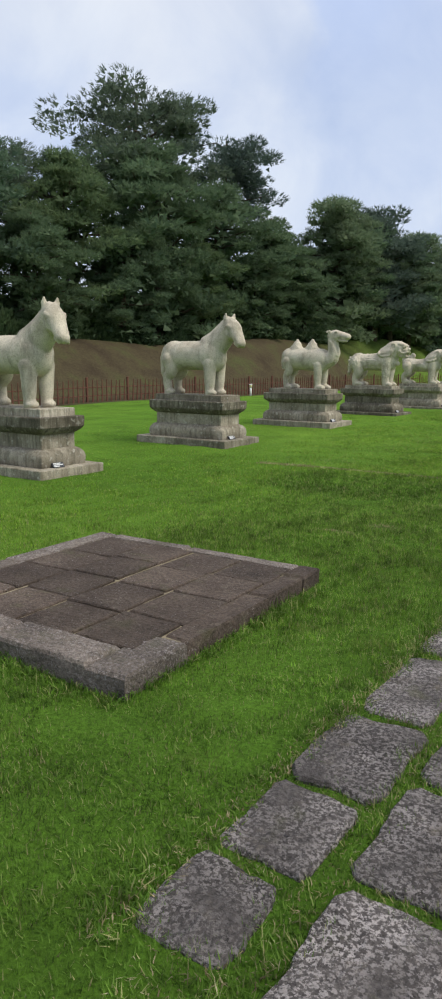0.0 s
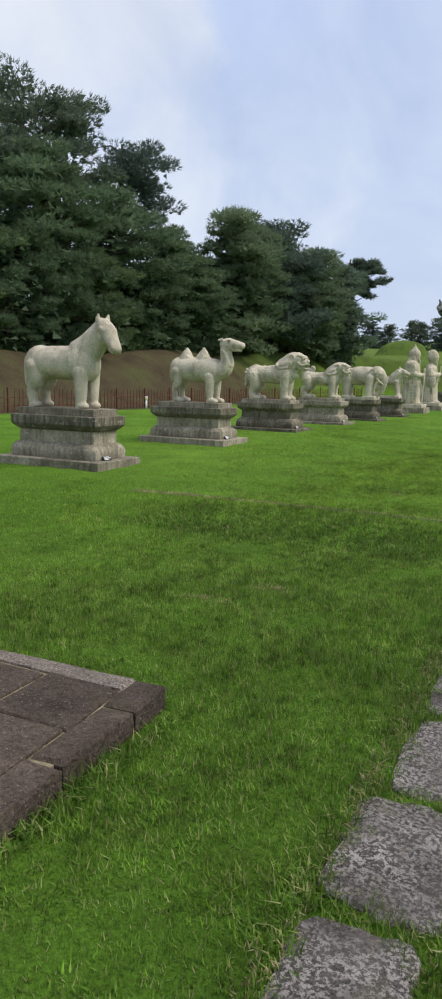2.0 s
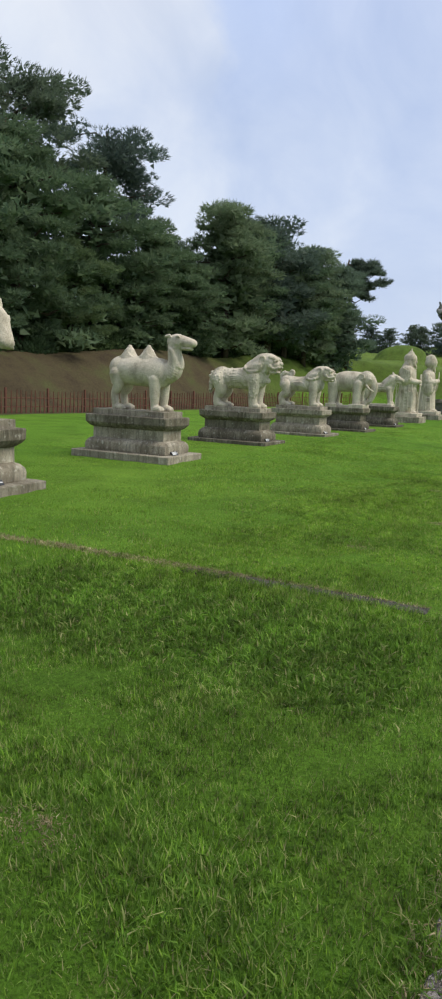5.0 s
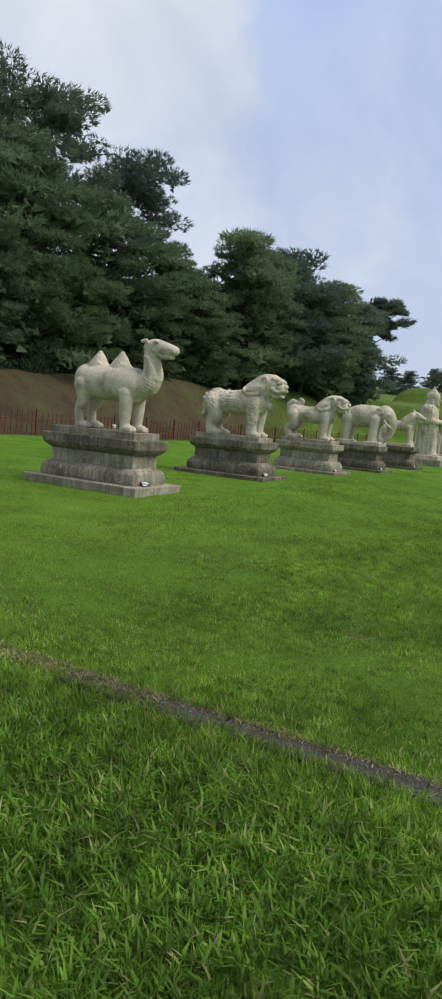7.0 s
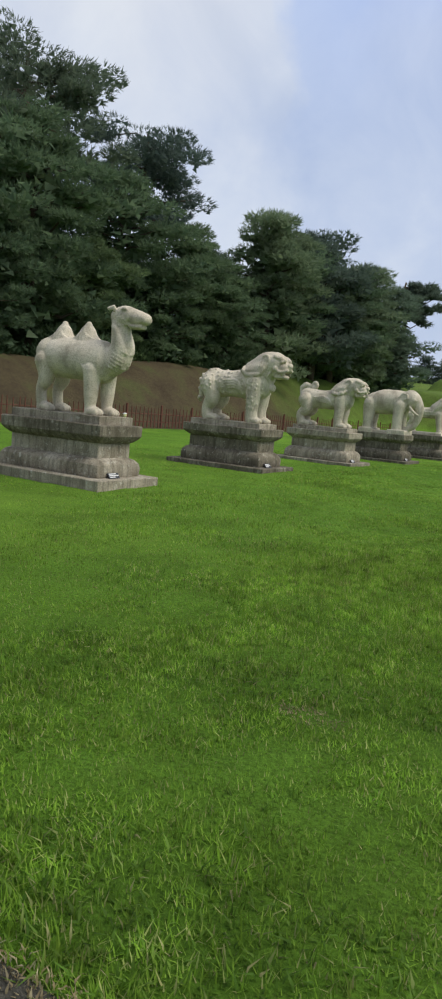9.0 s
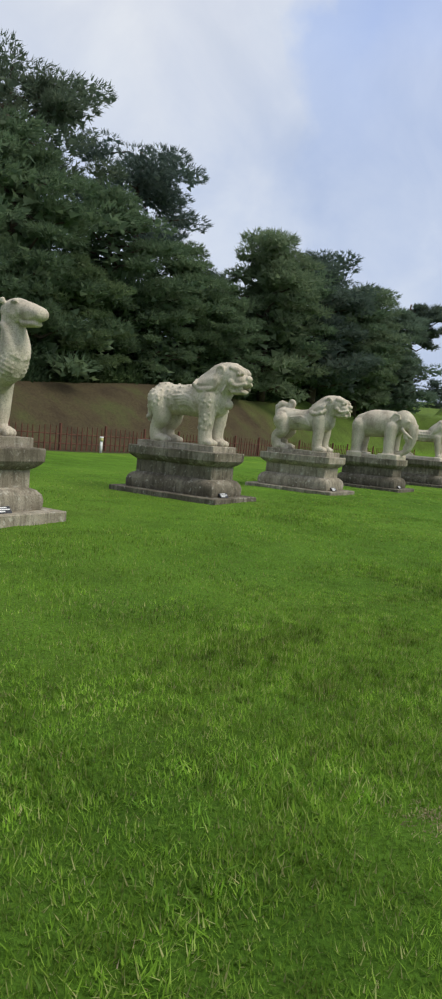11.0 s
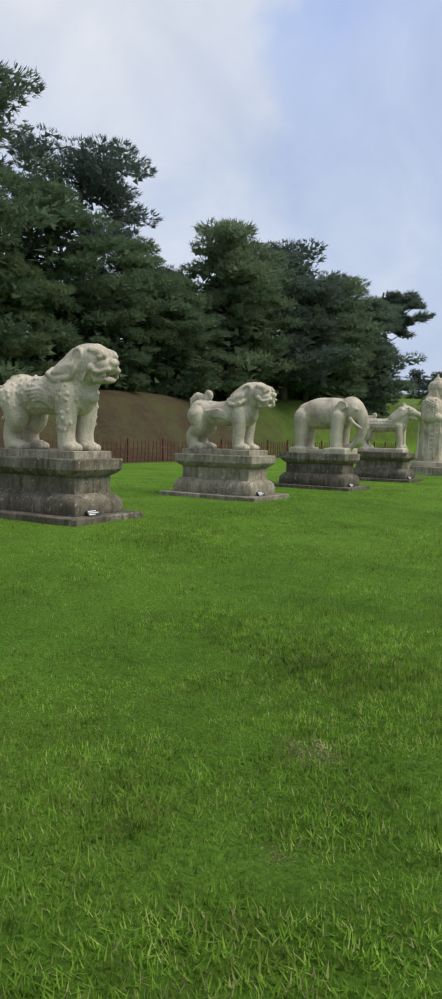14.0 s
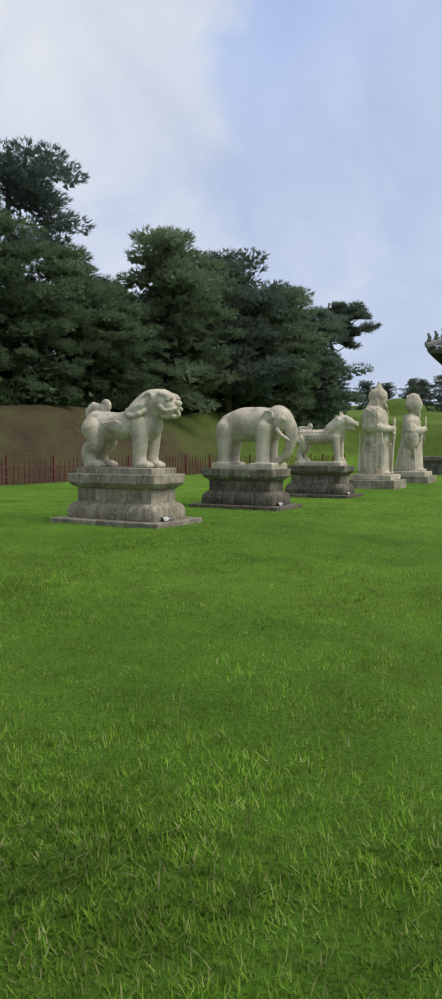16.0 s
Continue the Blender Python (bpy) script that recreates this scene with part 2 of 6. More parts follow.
def needles(name, lo, hi):
    k = Mat(name, 0.6, 0.2)
    c = k.ramp(k.island(), (0.0, lo), (1.0, hi))
    c = k.mix(1.0, c, k.ramp(k.noise(0.35, 4, 0.6), (0.3, 0.75), (0.7, 1.25)), "MULTIPLY")
    c = k.mix(1.0, c, k.ramp(k.each(), (0.0, (0.85, 0.9, 1.0)), (1.0, (1.1, 1.08, 0.9))), "MULTIPLY")
    k.colour(c)
    tr = k.t.nodes.new("ShaderNodeBsdfTranslucent")
    k.link(c, tr.inputs["Color"])
    mx = k.t.nodes.new("ShaderNodeMixShader")
    mx.inputs[0].default_value = 0.55
    k.link(k.b.outputs[0], mx.inputs[1])
    k.link(tr.outputs[0], mx.inputs[2])
    k.link(mx.outputs[0], k.t.nodes["Material Output"].inputs["Surface"])
    return k.m


def bark():
    k = Mat("pine bark", 0.9, 0.15)
    c = k.ramp(k.noise(5, 6, 0.7, (1, 1, 0.3)), (0.3, (0.035, 0.028, 0.022)), (0.6, (0.10, 0.075, 0.055)), (0.8, (0.17, 0.12, 0.085)))
    k.colour(c)
    k.bump(k.noise(12, 5, 0.7, (1, 1, 0.3)), 0.8, 0.05)
    return k.m


def plain(name, c1, c2, scale=8.0, rough=0.7, spec=0.3, rel=0.3, dist=0.01, metal=0.0):
    k = Mat(name, rough, spec)
    k.colour(k.ramp(k.noise(scale, 6, 0.6), (0.3, c1), (0.7, c2)))
    k.b.inputs["Metallic"].default_value = metal
    k.bump(k.noise(scale * 6, 5, 0.6), rel, dist)
    return k.m


STATUE = statue_stone()
PEDESTAL = pedestal_stone("weathered granite block", (0.22, 0.189, 0.135), (0.352, 0.311, 0.231), (0.517, 0.467, 0.363), 0.5, 0.6)
SOOTY = pedestal_stone("rain-blackened granite block", (0.11, 0.094, 0.067), (0.185, 0.162, 0.118), (0.31, 0.28, 0.212), 0.75, 0.4)
FLAG = rough_slab("speckled grey flagstone", (0.072, 0.062, 0.056), (0.155, 0.136, 0.124), 0.49)
PAVER = rough_slab("dark worn paver", (0.080, 0.058, 0.044), (0.178, 0.134, 0.102), 0.6)
CURB = rough_slab("pitted granite kerb", (0.135, 0.108, 0.088), (0.315, 0.262, 0.215), 0.54)
MORTAR = plain("sandy joint filling", (0.15, 0.125, 0.075), (0.34, 0.285, 0.19), 14, 0.95, 0.1, 0.6)
CONCRETE = rough_slab("wet grey concrete channel", (0.078, 0.074, 0.058), (0.145, 0.136, 0.108), 0.62)
LAWN = lawn()
GRASS = blades("grass blade", (0.116, 0.230, 0.021), (0.178, 0.322, 0.029), (0.254, 0.414, 0.048), (0.38, 0.39, 0.15), 0.84)
DEEP = blades("deep green grass blade", (0.072, 0.150, 0.020), (0.112, 0.212, 0.028), (0.168, 0.286, 0.046), (0.34, 0.34, 0.14), 0.82)
WEED = blades("coarse grass blade", (0.09, 0.20, 0.018), (0.13, 0.265, 0.025), (0.18, 0.34, 0.04), (0.24, 0.36, 0.07), 0.9)
STRAW = blades("dry clipped grass", (0.25, 0.195, 0.105), (0.35, 0.28, 0.155), (0.44, 0.37, 0.22), (0.52, 0.46, 0.29))
NEEDLE = needles("pine needles", (0.098, 0.152, 0.086), (0.162, 0.222, 0.120))
NEEDLE_DARK = needles("dark pine needles", (0.082, 0.116, 0.086), (0.135, 0.172, 0.122))
NEEDLE_SOFT = needles("soft green pine needles", (0.120, 0.172, 0.112), (0.178, 0.232, 0.150))
NEEDLE_FAR = needles("bluish pine needles", (0.072, 0.105, 0.078), (0.125, 0.16, 0.115))
SHRUB = needles("shrub leaves", (0.045, 0.08, 0.035), (0.11, 0.16, 0.07))
BARK = bark()
FENCE = plain("red brown painted timber", (0.085, 0.034, 0.022), (0.16, 0.065, 0.042), 5, 0.75)
WHITE = plain("white enamel", (0.68, 0.68, 0.64), (0.80, 0.80, 0.77), 6, 0.5, 0.4, 0.1)
YELLOW = plain("yellowed lamp glass", (0.62, 0.58, 0.28), (0.72, 0.68, 0.36), 6, 0.3, 0.5, 0.1)
BLACK = plain("black painted metal", (0.015, 0.015, 0.016), (0.03, 0.03, 0.032), 9, 0.4, 0.5, 0.1)
TILE = plain("grey clay roof tile", (0.085, 0.085, 0.085), (0.19, 0.185, 0.175), 2.5, 0.8, 0.2, 0.5)
PLASTER = plain("lime plaster ridge", (0.16, 0.16, 0.155), (0.26, 0.255, 0.245), 2.0, 0.9)
TIMBER = plain("dark red painted timber", (0.030, 0.014, 0.011), (0.062, 0.027, 0.020), 3, 0.65)
EAVES = plain("dull green painted timber", (0.018, 0.030, 0.027), (0.04, 0.058, 0.05), 3, 0.7)
PAPER = plain("door paper", (0.22, 0.24, 0.25), (0.32, 0.34, 0.35), 2, 0.9, 0.1, 0.1)
TERRACE = rough_slab("terrace granite", (0.11, 0.10, 0.085), (0.26, 0.245, 0.21), 0.6)

# ---- mesh helpers ----


def mesh_of(name, bm, material, smooth=False):
    me = bpy.data.meshes.new(name)
    bmesh.ops.recalc_face_normals(bm, faces=bm.faces)
    bm.to_mesh(me)
    bm.free()
    me.materials.append(material)
    if smooth:
        me.polygons.foreach_set("use_smooth", [True] * len(me.polygons))
    return me


def part(name, bm, material, parent, label="", smooth=False):
    ob = new(name, mesh_of(name, bm, material, smooth))
    ob.parent = parent
    return tagged(ob, label)


def shared(name, me, parent, m):
    ob = new(name, me)
    ob.parent = parent
    ob.matrix_basis = m
    return ob


def box(bm, x0, x1, y0, y1, z0, z1, bevel=0.0, segs=1):
    made = bmesh.ops.create_cube(bm, size=1)["verts"]
    for v in made:
        v.co = Vector((x0 + (v.co.x + 0.5) * (x1 - x0), y0 + (v.co.y + 0.5) * (y1 - y0), z0 + (v.co.z + 0.5) * (z1 - z0)))
    if bevel:
        es = list({e_ for v in made for e_ in v.link_edges})
        bmesh.ops.bevel(bm, geom=es, offset=bevel, segments=segs, affect="EDGES", profile=0.5)
    return bm


def soup(name, verts, faces, material, parent=None):
    """A mesh from arrays of vertices (n, 3) and triangles (m, 3)."""
    me = bpy.data.meshes.new(name)
    me.vertices.add(len(verts))
    me.vertices.foreach_set("co", np.asarray(verts, dtype=np.float32).ravel())
    me.loops.add(faces.size)
    me.loops.foreach_set("vertex_index", np.asarray(faces, dtype=np.int32).ravel())
    me.polygons.add(len(faces))
    me.polygons.foreach_set("loop_start", np.arange(0, faces.size, 3, dtype=np.int32))
    me.polygons.foreach_set("loop_total", np.full(len(faces), 3, dtype=np.int32))
    me.update(calc_edges=True)
    me.materials.append(material)
    ob = new(name, me)
    ob.parent = parent
    return ob


def tube(bm, pts, radii, n=14, cap=True):
    """A closed round-ended tube along pts; a radius is one number or (sideways, upwards)."""
    pts = [Vector(p) for p in pts]
    rad = [(r, r) if isinstance(r, (int, float)) else r for r in radii]
    if n >= 12 and len(pts) > 2:
        n *= 2
        fine_p, fine_r = [], []
        for i in range(len(pts) - 1):
            p0, p1, p2, p3 = pts[max(i - 1, 0)], pts[i], pts[i + 1], pts[min(i + 2, len(pts) - 1)]
            for k in range(4):
                u = k / 4
                w = u * u * (3 - 2 * u)
                fine_p.append(0.5 * ((2 * p1) + (p2 - p0) * u + (2 * p0 - 5 * p1 + 4 * p2 - p3) * u * u + (3 * p1 - p0 - 3 * p2 + p3) * u ** 3))
                fine_r.append(tuple(a_ + (b_ - a_) * (0.5 * u + 0.5 * w) for a_, b_ in zip(rad[i], rad[i + 1])))
        pts, rad = fine_p + [pts[-1]], fine_r + [rad[-1]]
    if cap:
        t0, t1 = (pts[0] - pts[1]).normalized(), (pts[-1] - pts[-2]).normalized()
        head = [(pts[0] + t0 * min(rad[0]) * q, (rad[0][0] * w, rad[0][1] * w)) for q, w in ((0.95, 0.3), (0.7, 0.7), (0.38, 0.92))]
        tail = [(pts[-1] + t1 * min(rad[-1]) * q, (rad[-1][0] * w, rad[-1][1] * w)) for q, w in ((0.38, 0.92), (0.7, 0.7), (0.95, 0.3))]
        pts = [p for p, _ in head] + pts + [p for p, _ in tail]
        rad = [r for _, r in head] + rad + [r for _, r in tail]
    rings = []
    for i, (p, (ra, rb)) in enumerate(zip(pts, rad)):
        t = (pts[min(i + 1, len(pts) - 1)] - pts[max(i - 1, 0)]).normalized()
        ref = Vector((0, 1, 0)) if abs(t.y) < 0.9 else Vector((1, 0, 0))
        b = (ref - t * ref.dot(t)).normalized()
        c = t.cross(b)
        rings.append([bm.verts.new(p + b * ra * math.cos(q) + c * rb * math.sin(q)) for q in (2 * math.pi * k / n for k in range(n))])
    for r0, r1 in zip(rings, rings[1:]):
        for k in range(n):
            bm.faces.new((r0[k], r0[(k + 1) % n], r1[(k + 1) % n], r1[k]))
    bm.faces.new(rings[0])
    bm.faces.new(rings[-1])


def ball(bm, c, r, turn=0.0, u=22, v=14):
    """An ellipsoid; turn: degrees about y."""
    m = Matrix.Translation(c) @ Matrix.Rotation(radians(turn), 4, "Y") @ Matrix.Diagonal((*r, 1) if isinstance(r, tuple) else (r, r, r, 1))
    bmesh.ops.create_uvsphere(bm, u_segments=u, v_segments=v, radius=1, matrix=m)


def curl(bm, c, r0, r1, turns, thick, start=0.0, y=0.0, sense=1):
    """A spiral roll in the xz plane."""
    pts, rs = [], []
    n = int(14 * turns)
    for i in range(n + 1):
        f = i / n
        q = radians(start) + sense * f * turns * 2 * math.pi
        r = r0 + (r1 - r0) * f
        pts.append((c[0] + r * math.cos(q), y, c[1] + r * math.sin(q)))
        rs.append(thick * (1 - 0.35 * f))
    tube(bm, pts, rs, 10)


def carved(name, bm, label, category, m, voxel=0.018, soften=4, group=""):
    """A statue: overlapping solids fused into one carved stone mesh."""
    ob = new(name, mesh_of(name, bm, STATUE, True))
    ob.matrix_world = m
    rm = ob.modifiers.new("fuse", "REMESH")
    rm.mode, rm.voxel_size, rm.use_smooth_shade = "VOXEL", voxel, True
    sm = ob.modifiers.new("soften", "SMOOTH")
    sm.factor, sm.iterations = 0.35, soften
    return tagged(ob, label, category, group)


# ---- lie of the land ----


def smooth01(v):
    v = np.clip(v, 0.0, 1.0)
    return v * v * (3 - 2 * v)


def land(x, y):
    """Height of the ground: a level lawn, a bank along the west and north, a burial mound beyond."""
    x, y = np.asarray(x, float), np.asarray(y, float)
    row = np.interp(y, [2, 8, 13, 18, 23, 28, 32, 40, 50], [-0.08, -0.07, -0.01, 0.09, 0.18, 0.18, 0.13, 0.15, 0.2])
    z = row * smooth01((-4.0 - x) / 3.4)
    d1, d2 = -22.4 - x, (y - 79.0) * 0.8
    k = 4.0
    h = np.clip(0.5 + 0.5 * (d1 - d2) / k, 0, 1)
    d = d2 + (d1 - d2) * h + k * h * (1 - h)
    top = np.clip(2.9 + 0.036 * (y - 25.0), 2.2, 5.0) - 0.05 * np.clip(x + 24.0, 0, 30) * (y > 60)
    z = z + top * smooth01((d + 0.3) / 5.4) * (0.92 + 0.08 * np.sin(y * 0.31) * np.cos(x * 0.2))
    z = z + 0.10 * np.clip(d - 6.5, 0, 60) * (x < -20)
    r = np.hypot(x + 22.9, y - 97.0)
    z = z + 1.75 * np.sqrt(np.clip(1 - (r / 3.3) ** 2, 0, 1)) * (r < 3.3)
    return z


def land1(x, y):
    return float(land(x, y))


def build_ground():
    xs = np.concatenate([np.linspace(-1500, -140, 12), np.linspace(-130, -42, 23), np.linspace(-40, 6, 170), np.linspace(8, 60, 27), np.linspace(80, 1500, 12)])
    ys = np.concatenate([np.linspace(-1500, -60, 12), np.linspace(-50, -4, 24), np.linspace(-3, 26, 100), np.linspace(26.6, 112, 150), np.linspace(116, 180, 17), np.linspace(220, 1800, 12)])
    gx, gy = np.meshgrid(xs, ys)
    gz = land(gx, gy)
    rng = np.random.default_rng(3)
    gz = gz + rng.normal(0, 0.006, gz.shape)
    v = np.stack([gx, gy, gz], -1).reshape(-1, 3)
    nx, ny = len(xs), len(ys)
    i = (np.arange(ny - 1)[:, None] * nx + np.arange(nx - 1)).ravel()
    f = np.concatenate([np.stack([i, i + 1, i + nx + 1], -1), np.stack([i, i + nx + 1, i + nx], -1)])
    ob = soup("ground", v, f, LAWN)
    ob.data.polygons.foreach_set("use_smooth", [True] * len(ob.data.polygons))
    return tagged(ob, "green lawn rising to a brown bare bank under pines", "lawn", kind="structure")


build_ground()

from mathutils.bvhtree import BVHTree

# ---- pedestals ----
ROW_X, EAST = -9.39, -8.33      # middle of the row of statues; the pedestals' east faces
ROW = [8.1, 13.17, 18.2, 23.0, 27.7, 32.3, 36.95]
LIFT = [-0.11, -0.04, -0.01, 0.0, -0.005, 0.0, 0.0]
LENGTH = [2.10, 2.08, 2.06, 1.92, 1.80, 1.80, 1.75]


def course(bm, length, width, profile, chamfer=0.012):
    """A block whose outline steps in and out: profile rows of (offset, height, corner radius)."""
    rings = []
    for off, z, rad in profile:
        hx, hy = length / 2 + off, width / 2 + off
        rad = max(chamfer, rad)
        ring = []
        for sx, sy, q0 in ((1, -1, -90), (1, 1, 0), (-1, 1, 90), (-1, -1, 180)):
            for q in (0, 45, 90):
                an = radians(q0 + q)
                ring.append(bm.verts.new((sx * (hx - rad) + rad * math.cos(an), sy * (hy - rad) + rad * math.sin(an), z)))
        rings.append(ring)
    n = len(rings[0])
    for a_, b_ in zip(rings, rings[1:]):
        for k in range(n):
            bm.faces.new((a_[k], a_[(k + 1) % n], b_[(k + 1) % n], b_[k]))
    bm.faces.new(list(reversed(rings[0])))
    bm.faces.new(rings[-1])
    # worn, slightly uneven faces
    long_edges = [e_ for e_ in bm.edges if e_.calc_length() > 0.4]
    bmesh.ops.subdivide_edges(bm, edges=long_edges, cuts=9, use_grid_fill=True)
    for v in bm.verts:
        w = noise.noise_vector(v.co * 3.1 + Vector((length * 7, 0, 0)))
        v.co += w * 0.005 + noise.noise_vector(v.co * 11.0) * 0.0025
    for e_ in bm.edges:
        if len(e_.link_faces) == 2 and e_.calc_face_angle() > 0.45:
            e_.smooth = False
    return bm


SHARES_THICK = (0.135, 0.27, 0.21, 0.265, 0.12)   # base slab, lower course, dado, cap, plinth
SHARES_THIN = (0.085, 0.305, 0.235, 0.265, 0.11)


def pedestal(label, k, plinth=True, stone=None, top=None):
    """A pedestal of the row: stepped courses between the turf and the height on which the statue stands."""
    ln, wd = LENGTH[k], 0.98
    ground = land1(ROW_X, ROW[k])
    high = 1.13 + LIFT[k] - ground
    marks = np.cumsum((0.0,) + (SHARES_THICK if k < 3 else SHARES_THIN)) * high
    ob = new("stone_pedestal")
    tagged(ob, label, "pedestal", "pedestals along the lawn")
    stone, top = stone or PEDESTAL, top or SOOTY
    b, lo, da, ca, pl = (float(v) for v in marks[1:])
    for sx, cut in ((-1, -0.12), (1, -0.12)):
        bm = bmesh.new()
        x0, x1 = (-ln / 2 - 0.21, cut - 0.004) if sx < 0 else (cut + 0.004, ln / 2 + 0.21)
        box(bm, x0, x1, -wd / 2 - 0.21, wd / 2 + 0.21, -0.1, b, 0.012)
        part("base_slab", bm, stone, ob)
    t = lo - b
    bm = course(bmesh.new(), ln, wd, [(-0.005, b - 0.002, 0.04), (0.01, b + 0.03, 0.06), (0.015, b + 0.45 * t, 0.06), (0.0, b + 0.68 * t, 0.07), (-0.045, b + 0.88 * t, 0.08), (-0.09, lo - 0.012, 0.08), (-0.12, lo, 0.08)])
    part("lower_course", bm, stone, ob, smooth=True)
    bm = course(bmesh.new(), ln - 0.25, wd - 0.25, [(0.0, lo - 0.004, 0.02), (0.0, da + 0.004, 0.02)])
    part("dado", bm, stone, ob)
    t = ca - da
    bm = course(bmesh.new(), ln, wd, [(-0.12, da, 0.08), (-0.085, da + 0.06 * t, 0.08), (-0.03, da + 0.24 * t, 0.06), (0.0, da + 0.42 * t, 0.04), (0.0, ca - 0.014, 0.02), (-0.010, ca, 0.02)])
    part("cap", bm, top, ob, "blackened cap", True)
    if plinth:
        bm = course(bmesh.new(), ln - 0.24, wd - 0.22, [(0.0, ca - 0.002, 0.012), (0.0, pl - 0.008, 0.012), (-0.008, pl, 0.012)])
        part("plinth", bm, PEDESTAL, ob, "paler granite plinth slab")
    ob.matrix_world = pose(EAST - ln / 2, ROW[k] + 0.05, ground)
    return ob


def nameplate():
    ob = new("nameplate")
    tagged(ob, "small black name plate with white lettering bars on stone slab", "plaque", "name plates of the statues")
    bm = bmesh.new()
    box(bm, -0.03, 0.0, -0.12, 0.12, 0.0, 0.10, 0.006)
    bmesh.ops.rotate(bm, verts=bm.verts, cent=(0, 0, 0), matrix=Matrix.Rotation(radians(-38), 3, "Y"))
    part("plate", bm, BLACK, ob)
    for k, (y0, y1) in enumerate(((-0.10, 0.06), (-0.10, 0.10), (-0.10, 0.02))):
        bm = bmesh.new()
        box(bm, 0.001, 0.004, y0, y1, 0.072 - 0.026 * k, 0.086 - 0.026 * k)
        bmesh.ops.rotate(bm, verts=bm.verts, cent=(0, 0, 0), matrix=Matrix.Rotation(radians(-38), 3, "Y"))
        part("lettering_bar", bm, WHITE, ob, "white lettering bar")
    return ob


pedestal("weathered grey granite pedestal with rounded courses on lawn", 0)
pedestal("weathered grey granite pedestal with rounded courses on lawn", 1)
pedestal("pale granite pedestal with carved courses under the camel", 2)
pedestal("rain-blackened granite pedestal under the spotted lion", 3, stone=SOOTY)
pedestal("pale streaked granite pedestal under the curl-tailed beast", 4, top=PEDESTAL)
pedestal("dark stained granite pedestal on lawn", 5, plinth=False, stone=SOOTY)
pedestal("dark stained granite pedestal on lawn", 6, plinth=False, stone=SOOTY)
plate = nameplate()
for k in range(7):
    z = land1(ROW_X, ROW[k]) + (SHARES_THICK if k < 3 else SHARES_THIN)[0] * (1.13 + LIFT[k] - land1(ROW_X, ROW[k]))
    m = pose(EAST + 0.09, ROW[k] - 0.14, z + 0.0005)
    if k:
        copy_thing(plate, m)
    else:
        plate.matrix_world = m

# ---- statues: x forward, z up, feet at z = 0 ----


def skin(bm):
    """How far out the side of the solids built so far lies: a function of x, z and the side."""
    tree = BVHTree.FromBMesh(bm)

    def reach(x, z, s):
        hit = tree.ray_cast(Vector((x, s * 2.0, z)), Vector((0, -s, 0)))[0]
        return None if hit is None else hit.y
    return reach


def relief(bm, reach, pts, r, s, sink=0.1):
    """A raised line that follows the side of the figure."""
    out = []
    for x, z in pts:
        y = reach(x, z, s)
        if y is not None:
            out.append((x, y - s * r * sink, z))
    if len(out) > 1:
        tube(bm, out, [r * (1.0 if 0 < k < len(out) - 1 else 0.6) for k in range(len(out))], 7)


def knob(bm, reach, x, z, s, r):
    y = reach(x, z, s)
    if y is not None:
        ball(bm, (x, y - s * r * 0.05, z), (r, r * 0.66, r), 0, 8, 6)


def leg(bm, x, y, top, r0, r1, foot, lean=0.0, knee=None):
    pts = [(x - lean, y, top), (x - lean * 0.4 + (knee or 0), y, top * 0.52), (x, y, 0.13), (x, y, 0.02)]
    tube(bm, pts, [r0, (r0 + r1) * 0.5, r1, r1 * 1.05], 12)
    ball(bm, (x + foot * 0.35, y, 0.06), (foot, r1 * 1.15, 0.075))


def paw(bm, x, y, r, w):
    ball(bm, (x, y, 0.06), (r, w, 0.085))
    for k in (-1, 0, 1):
        ball(bm, (x + r * 0.62, y + k * w * 0.58, 0.045), (r * 0.42, w * 0.36, 0.06))


